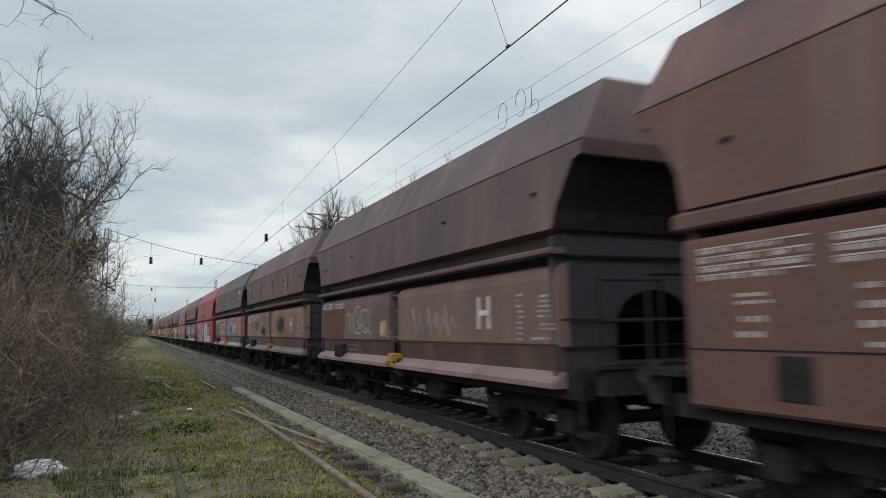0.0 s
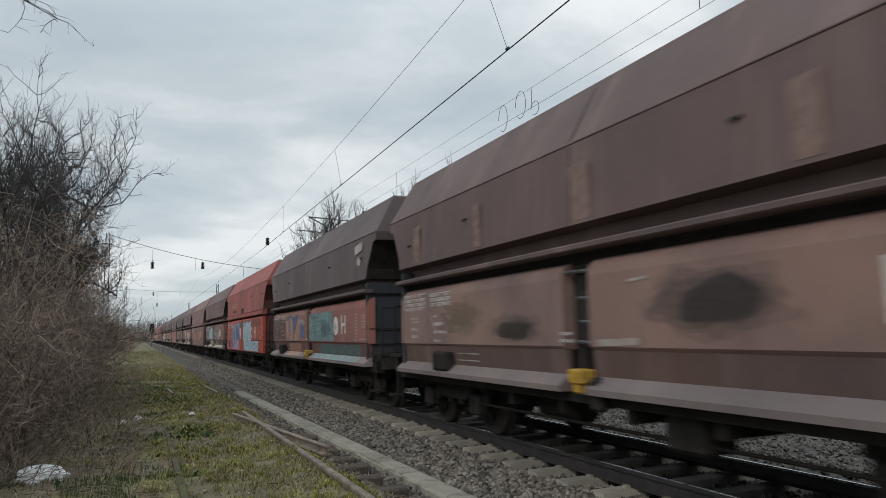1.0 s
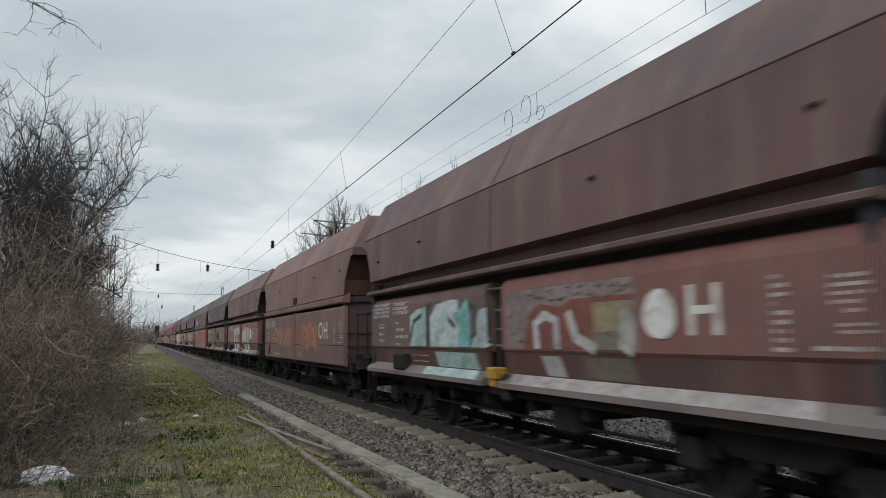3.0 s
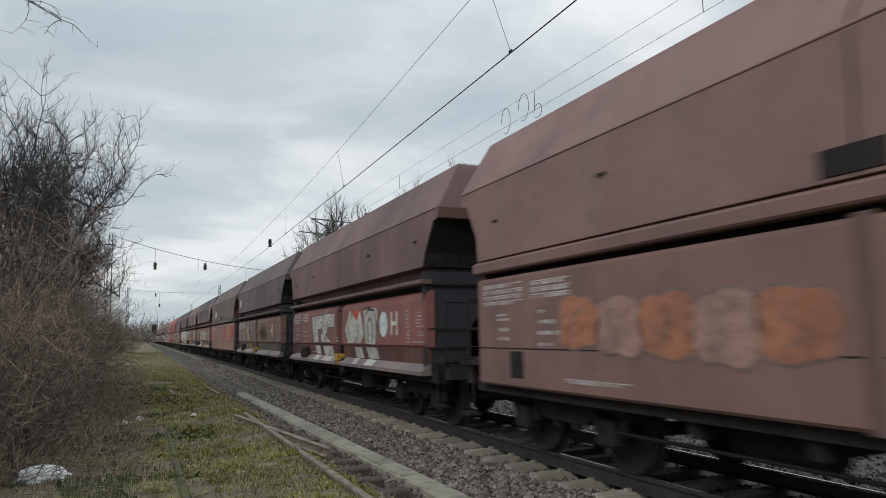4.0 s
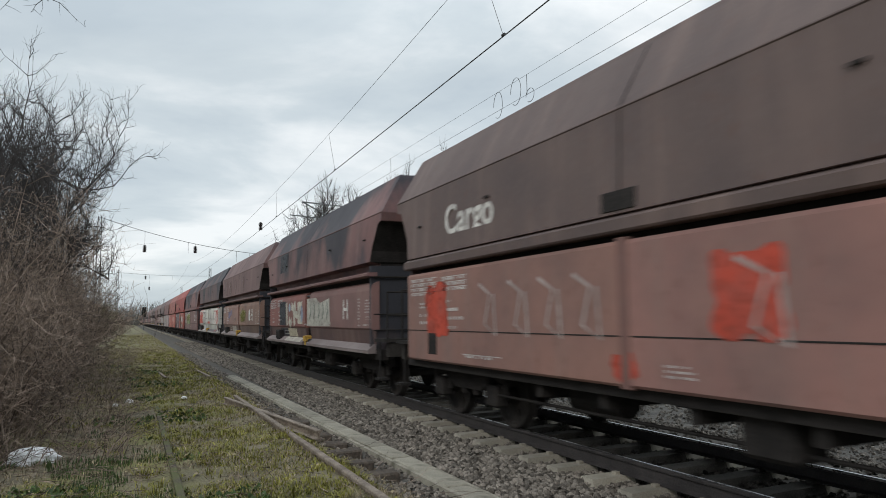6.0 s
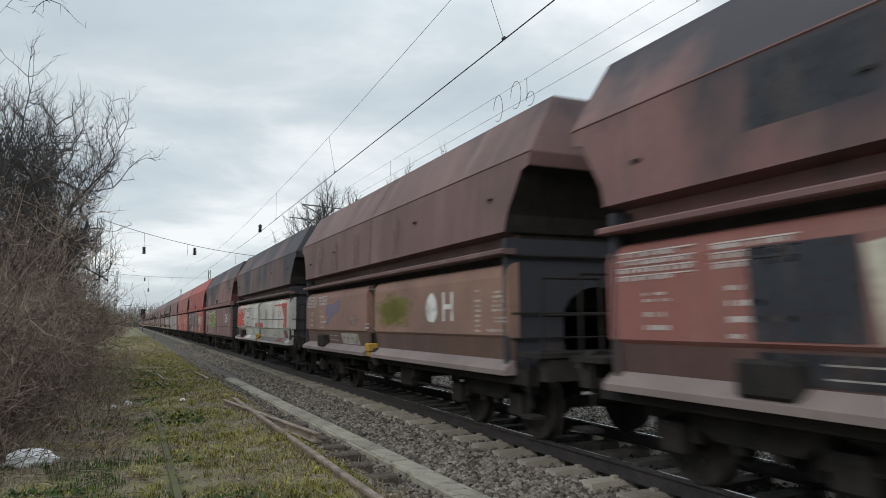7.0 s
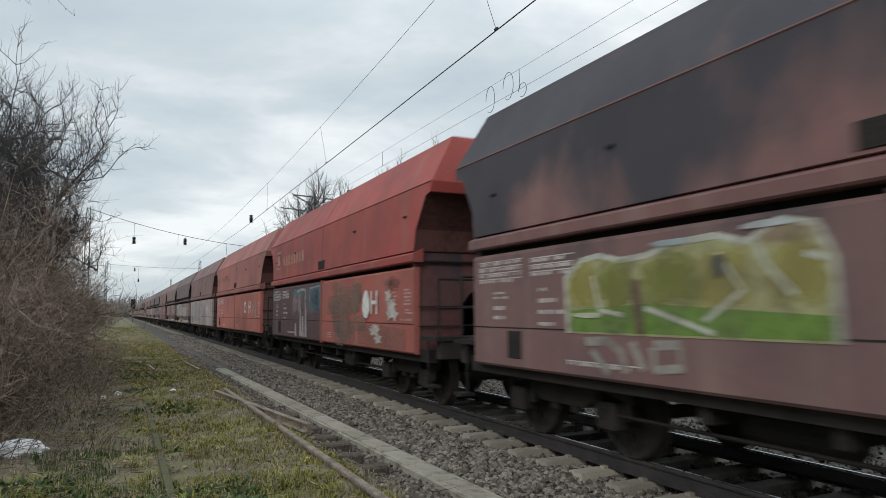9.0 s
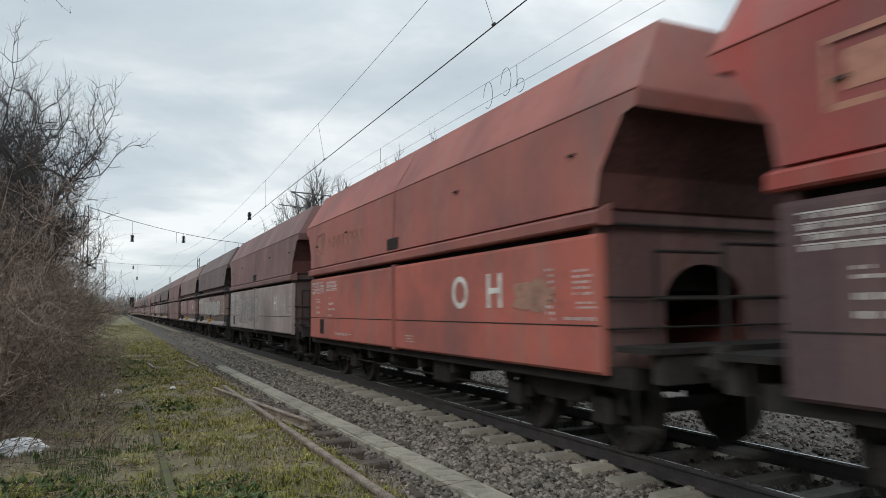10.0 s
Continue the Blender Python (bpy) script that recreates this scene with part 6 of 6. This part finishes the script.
def blades(name, mat, count, area, height, label, seed, width=0.0035, keep=lambda x, y: True, lean=0.5):
    rng = random.Random(seed)
    x0, x1, y0, y1 = area
    vs, fs = [], []
    n = 0
    while n < count:
        x = rng.uniform(x0, x1)
        y = y0 + (y1 - y0) * rng.random() ** 2.1
        n += 1
        if not keep(x, y):
            continue
        z = level(x, y) - 0.01
        h = height * rng.uniform(0.4, 1.2)
        a = rng.uniform(0, 6.28)
        dx, dy = math.cos(a), math.sin(a)
        ln = rng.uniform(0.1, 1.0) * lean * h
        wv = width * (1 + y / 14)
        k = len(vs)
        vs += [(x - dy * wv, y + dx * wv, z), (x + dy * wv, y - dx * wv, z), (x + dx * ln * 0.4 - dy * wv * 0.8, y + dy * ln * 0.4 + dx * wv * 0.8, z + h * 0.6),
               (x + dx * ln * 0.4 + dy * wv * 0.8, y + dy * ln * 0.4 - dx * wv * 0.8, z + h * 0.6), (x + dx * ln, y + dy * ln, z + h)]
        fs += [(k, k + 1, k + 3, k + 2), (k + 2, k + 3, k + 4)]
    return tagged(part(name, (vs, [], fs), mat), label, "grass", kind="stuff")


def thick(x, y, s=0.8, t=0.0, z=0):
    return noise.noise((x * s, y * s, z)) > t


blades("grass", BLADE, 80000, (-0.9, 2.3, 5.0, 40), 0.045, "short yellow-green winter grass between rusted rails", 1, keep=lambda x, y: thick(x, y, 1.1, -0.12 if x > 0.45 else 0.12), lean=1.3)
blades("dead_grass", STRAW, 46000, (-1.6, 2.6, 5.0, 45), 0.06, "matted straw-coloured dead grass", 2, width=0.0032, keep=lambda x, y: thick(x, y, 0.9, -0.2, 5), lean=1.4)
blades("weeds", LEAF, 9000, (-1.3, 1.2, 5, 28), 0.07, "dark green low weeds in the grass", 3, width=0.02, keep=lambda x, y: thick(x, y, 0.7, 0.16, 9), lean=1.0)


def tufts():
    """Clumps of longer grass scattered over the matted sward."""
    rng = random.Random(63)
    vs, fs = [], []
    for _ in range(900):
        cx, cy = rng.uniform(-1.2, 2.25), 5 + 30 * rng.random() ** 1.7
        if noise.noise((cx * 0.9, cy * 0.9, 40)) < (-0.1 if cx > 0.45 else 0.15) or 0.36 < cx < 0.54 and cy < 9:
            continue
        r, h = rng.uniform(0.04, 0.13), rng.uniform(0.05, 0.13)
        for _j in range(22):
            a, q = rng.uniform(0, 6.28), r * math.sqrt(rng.random())
            x, y = cx + q * math.cos(a), cy + q * math.sin(a)
            z = level(x, y) - 0.01
            b = a + rng.uniform(-0.6, 0.6)
            dx, dy, ln, hh, wv = math.cos(b), math.sin(b), rng.uniform(0.3, 1.2) * h, h * rng.uniform(0.5, 1.1), 0.003 * (1 + cy / 14)
            k = len(vs)
            vs += [(x - dy * wv, y + dx * wv, z), (x + dy * wv, y - dx * wv, z), (x + dx * ln * 0.35 - dy * wv, y + dy * ln * 0.35 + dx * wv, z + hh * 0.7), (x + dx * ln * 0.35 + dy * wv, y + dy * ln * 0.35 - dx * wv, z + hh * 0.7), (x + dx * ln, y + dy * ln, z + hh * 0.8)]
            fs += [(k, k + 1, k + 3, k + 2), (k + 2, k + 3, k + 4)]
    tagged(part("grass_tufts", (vs, [], fs), BLADE), "yellow-green tufts of rough grass", "grass", kind="stuff")


tufts()


def fallen_twigs():
    rng = random.Random(61)
    segs = []
    for _ in range(5200):
        x, y = rng.uniform(-1.6, 2.9), 5 + 30 * rng.random() ** 1.8
        if x > 0.3 and rng.random() < 0.7:
            continue
        p = Vector((x, y, level(x, y) + rng.uniform(0.005, 0.05)))
        d = Vector((rng.gauss(0, 1), rng.gauss(0, 1), rng.uniform(0, 0.25))).normalized()
        twig(rng, p, d, rng.uniform(0.08, 0.45), rng.uniform(0.002, 0.005), 3, segs, -0.05, 0.3)
    tagged(part("fallen_twigs", sticks(segs), BARK), "dead twigs and stalks strewn over the weedy ground", "twigs", kind="stuff")


def leaf_litter():
    rng = random.Random(62)
    vs, fs = [], []
    for _ in range(5000):
        x, y = rng.uniform(-1.6, 2.7), 5 + 28 * rng.random() ** 1.8
        if noise.noise((x * 1.3, y * 1.3, 20)) < -0.05:
            continue
        c = Vector((x, y, level(x, y) + rng.uniform(0.006, 0.03)))
        e = Euler((rng.uniform(-0.6, 0.6), rng.uniform(-0.6, 0.6), rng.uniform(0, 6.3))).to_matrix()
        s = rng.uniform(0.012, 0.032)
        k = len(vs)
        vs += [c + e @ Vector(p) * s for p in ((-1, 0, 0), (-0.2, 0.55, 0.15), (1, 0, 0), (-0.2, -0.55, 0.15))]
        fs += [(k, k + 1, k + 2), (k, k + 2, k + 3)]
    tagged(part("leaf_litter", (vs, [], fs), STRAW), "brown fallen leaves matted in the grass", "leaves", kind="stuff")


fallen_twigs()
leaf_litter()


def brambles():
    """Low arching canes that spill from the thicket on to the grass."""
    rng = random.Random(64)
    segs = []
    for _ in range(800):
        x, y = -1.75 + 1.75 * rng.random() ** 1.6, 8.6 + 26 * rng.random() ** 1.6
        p = Vector((x, y, level(x, y)))
        d = Vector((rng.uniform(-0.2, 0.8), rng.uniform(-1, 0.6), rng.uniform(0.4, 1.4))).normalized()
        pts, _d = twig(rng, p, d, rng.uniform(0.4, 1.0), 0.005, 5, segs, -0.16, 0.3)
        for q in pts[1:]:
            twig(rng, q, rnd_dir(rng, 0.1), rng.uniform(0.08, 0.28), 0.0032, 2, segs, 0, 0.5)
    tagged(part("bramble_canes", sticks(segs), BARK), "dry brown bramble canes sprawling over the grass edge", "brambles", kind="stuff")


brambles()
blades("far_straw", STRAW, 9000, (-1.3, 2.5, 15, 90), 0.06, "distant strip of dead grass along the track", 9, width=0.004, lean=1.6)
blades("lush_grass", LEAF, 14000, (-1.2, 0.9, 5.4, 11.5), 0.075, "lush green grass at the foot of the thicket", 10, width=0.0035, keep=lambda x, y: noise.noise((x * 1.2, y * 1.2, 13)) + 0.5 * noise.noise((x * 4, y * 4, 3)) > -0.15 + 0.55 * abs(x + 0.25) + 0.16 * max(0, y - 7.5))
blades("far_grass", BLADE, 9000, (-1.2, 2.4, 17, 90), 0.06, "distant strip of yellow-green grass along the track", 8, width=0.004, lean=1.2)


# ---------------------------------------------------------------- litter
def crumpled(name, x, y, lx, ly, h, mat, label, category, seed):
    bm = bmesh.new()
    bmesh.ops.create_icosphere(bm, subdivisions=4, radius=1)
    for v in bm.verts:
        n = v.co.copy()
        k = 1 + 0.28 * noise.noise(n * 2.2 + Vector((seed, 0, 0))) + 0.16 * abs(noise.noise(n * 6 + Vector((0, seed, 0))))
        v.co = Vector((n.x * lx * k, n.y * ly * k, max(n.z, -0.35) * h * k))
    ob = part(name, bm, mat)
    ob.matrix_basis = pose(x, y, level(x, y) + 0.3 * h, 0, 0, -15)
    return tagged(ob, label, category)


crumpled("plastic_bag", -0.95, 9.0, 0.26, 0.16, 0.13, PLASTIC, "crumpled white plastic bag in the weeds", "bag", 3)
crumpled("paper_scrap", 0.05, 15.0, 0.07, 0.05, 0.05, PLASTIC, "small scrap of white litter", "litter", 5)
crumpled("paper_scrap", 1.06, 15.2, 0.06, 0.05, 0.04, PLASTIC, "small scrap of white litter in grass", "litter", 6)
crumpled("paper_scrap", -0.2, 14.6, 0.05, 0.05, 0.04, PLASTIC, "small scrap of white litter", "litter", 7)


# ---------------------------------------------------------------- ballast stones, sleepers
def stones(name, count, area, size, seed, keep, label, mat=None):
    rng = random.Random(seed)
    base = [Vector(p) for p in ((1, 0, -0.3), (0.2, 1, -0.2), (-0.9, 0.5, -0.3), (-0.6, -0.8, -0.3), (0.5, -0.8, -0.2), (0.5, 0.3, 0.7), (-0.4, 0.4, 0.8), (-0.1, -0.6, 0.7))]
    faces = [(0, 1, 5), (1, 2, 6), (1, 6, 5), (2, 3, 6), (3, 7, 6), (3, 4, 7), (4, 0, 5), (4, 5, 7), (5, 6, 7)]
    vs, fs = [], []
    x0, x1, y0, y1 = area
    for _ in range(count):
        x, y = rng.uniform(x0, x1), y0 + (y1 - y0) * rng.random() ** 1.8
        if not keep(x, y):
            continue
        s = size * rng.uniform(0.55, 1.35) * (1 + max(0, y - 14) / 40)
        e = Euler((rng.uniform(-0.7, 0.7), rng.uniform(-0.7, 0.7), rng.uniform(0, 6.28))).to_matrix()
        sx, sy, sz = rng.uniform(0.7, 1.2), rng.uniform(0.6, 1.1), rng.uniform(0.55, 1.0)
        c = Vector((x, y, level(x, y) + 0.25 * s + rng.uniform(0, 0.4) * s))
        k = len(vs)
        vs += [c + e @ Vector((p.x * sx, p.y * sy, p.z * sz)) * s for p in base]
        fs += [tuple(i + k for i in f) for f in faces]
    return tagged(part(name, (vs, [], fs), mat or STONE), label, "ballast", kind="stuff")


on_sleeper = lambda x, y: x > 4.66 and abs((y - 6.39 + SLEEPER / 2) % SLEEPER - SLEEPER / 2) < 0.15
stones("ballast", 30000, (3.38, 5.05, 3.0, 60), 0.038, 11, lambda x, y: not on_sleeper(x, y), "coarse grey crushed-stone ballast")
stones("track_ballast", 8000, (5.2, 6.6, 3.0, 45), 0.036, 12, lambda x, y: not on_sleeper(x, y), "ballast between the rails, darkened as shade under the train", SHADED_STONE)
stones("far_side_ballast", 10000, (6.6, 11.5, 3.0, 45), 0.038, 14, lambda x, y: not (x < 7.1 and on_sleeper(x, y)), "coarse grey ballast beyond the train")
stones("scattered_stones", 5000, (2.15, 3.0, 3.0, 40), 0.03, 13, lambda x, y: x > 2.3 + 0.3 * noise.noise((y, 0, 0)), "loose dark stones beside the trough")


def sleepers():
    bm = bmesh.new()
    loft(bm, [[(-1.28, -0.15, -0.12), (1.28, -0.15, -0.12), (1.28, 0.15, -0.12), (-1.28, 0.15, -0.12)], [(-1.26, -0.11, 0.0), (1.26, -0.11, 0.0), (1.26, 0.11, 0.0), (-1.26, 0.11, 0.0)]])
    for x in (-0.755, 0.755):
        for d in (-0.11, 0.11):
            box(bm, x + d - 0.03, x + d + 0.03, -0.035, 0.035, 0.0, 0.03)
    bmesh.ops.bisect_plane(bm, geom=bm.verts[:] + bm.edges[:] + bm.faces[:], plane_co=(-0.70, 0, 0), plane_no=(1, 0, 0))
    bmesh.ops.bisect_plane(bm, geom=bm.verts[:] + bm.edges[:] + bm.faces[:], plane_co=(0.70, 0, 0), plane_no=(1, 0, 0))
    # sleeper middles take the darker concrete as painted shade under the train
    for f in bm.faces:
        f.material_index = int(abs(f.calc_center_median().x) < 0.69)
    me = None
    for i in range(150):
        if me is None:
            ob = part("sleeper", bm, [CONCRETE, SHADED_CONCRETE], track, "grey concrete sleeper with rail clips")
            me = ob.data
        else:
            ob = new("sleeper", me)
            ob.parent = track
        ob.matrix_basis = pose(C + random.uniform(-0.02, 0.02), 6.39 - 14 * SLEEPER + i * SLEEPER, -0.178, 0, 0, random.uniform(-0.6, 0.6))
    bm = bmesh.new()
    for i in range(150, 700):
        y = 6.39 - 14 * SLEEPER + i * SLEEPER
        box(bm, C - 1.27, C + 1.27, y - 0.13, y + 0.13, -0.28, -0.178)
    tagged(part("far_sleepers", bm, CONCRETE, track), kind="stuff")


sleepers()


# ---------------------------------------------------------------- what moves
def travelled(t):
    """Metres the train has run by t seconds."""
    return 18.80 * t - 0.027 * t * t


def motions():
    times = [0.5 * i for i in range(21)]
    turns = [i / 30 for i in range(301)]
    for k, w in WAGON.items():
        walk(w, [(t, pose(C, berth(k) - travelled(t), 0)) for t in times])
        for o in w.children_recursive:
            if o.name.startswith("wheelset"):
                y = o.matrix_basis.translation.y
                walk(o, [(t, pose(0, y, 0.46, math.degrees(travelled(t) / 0.46) % 360)) for t in turns])


motions()
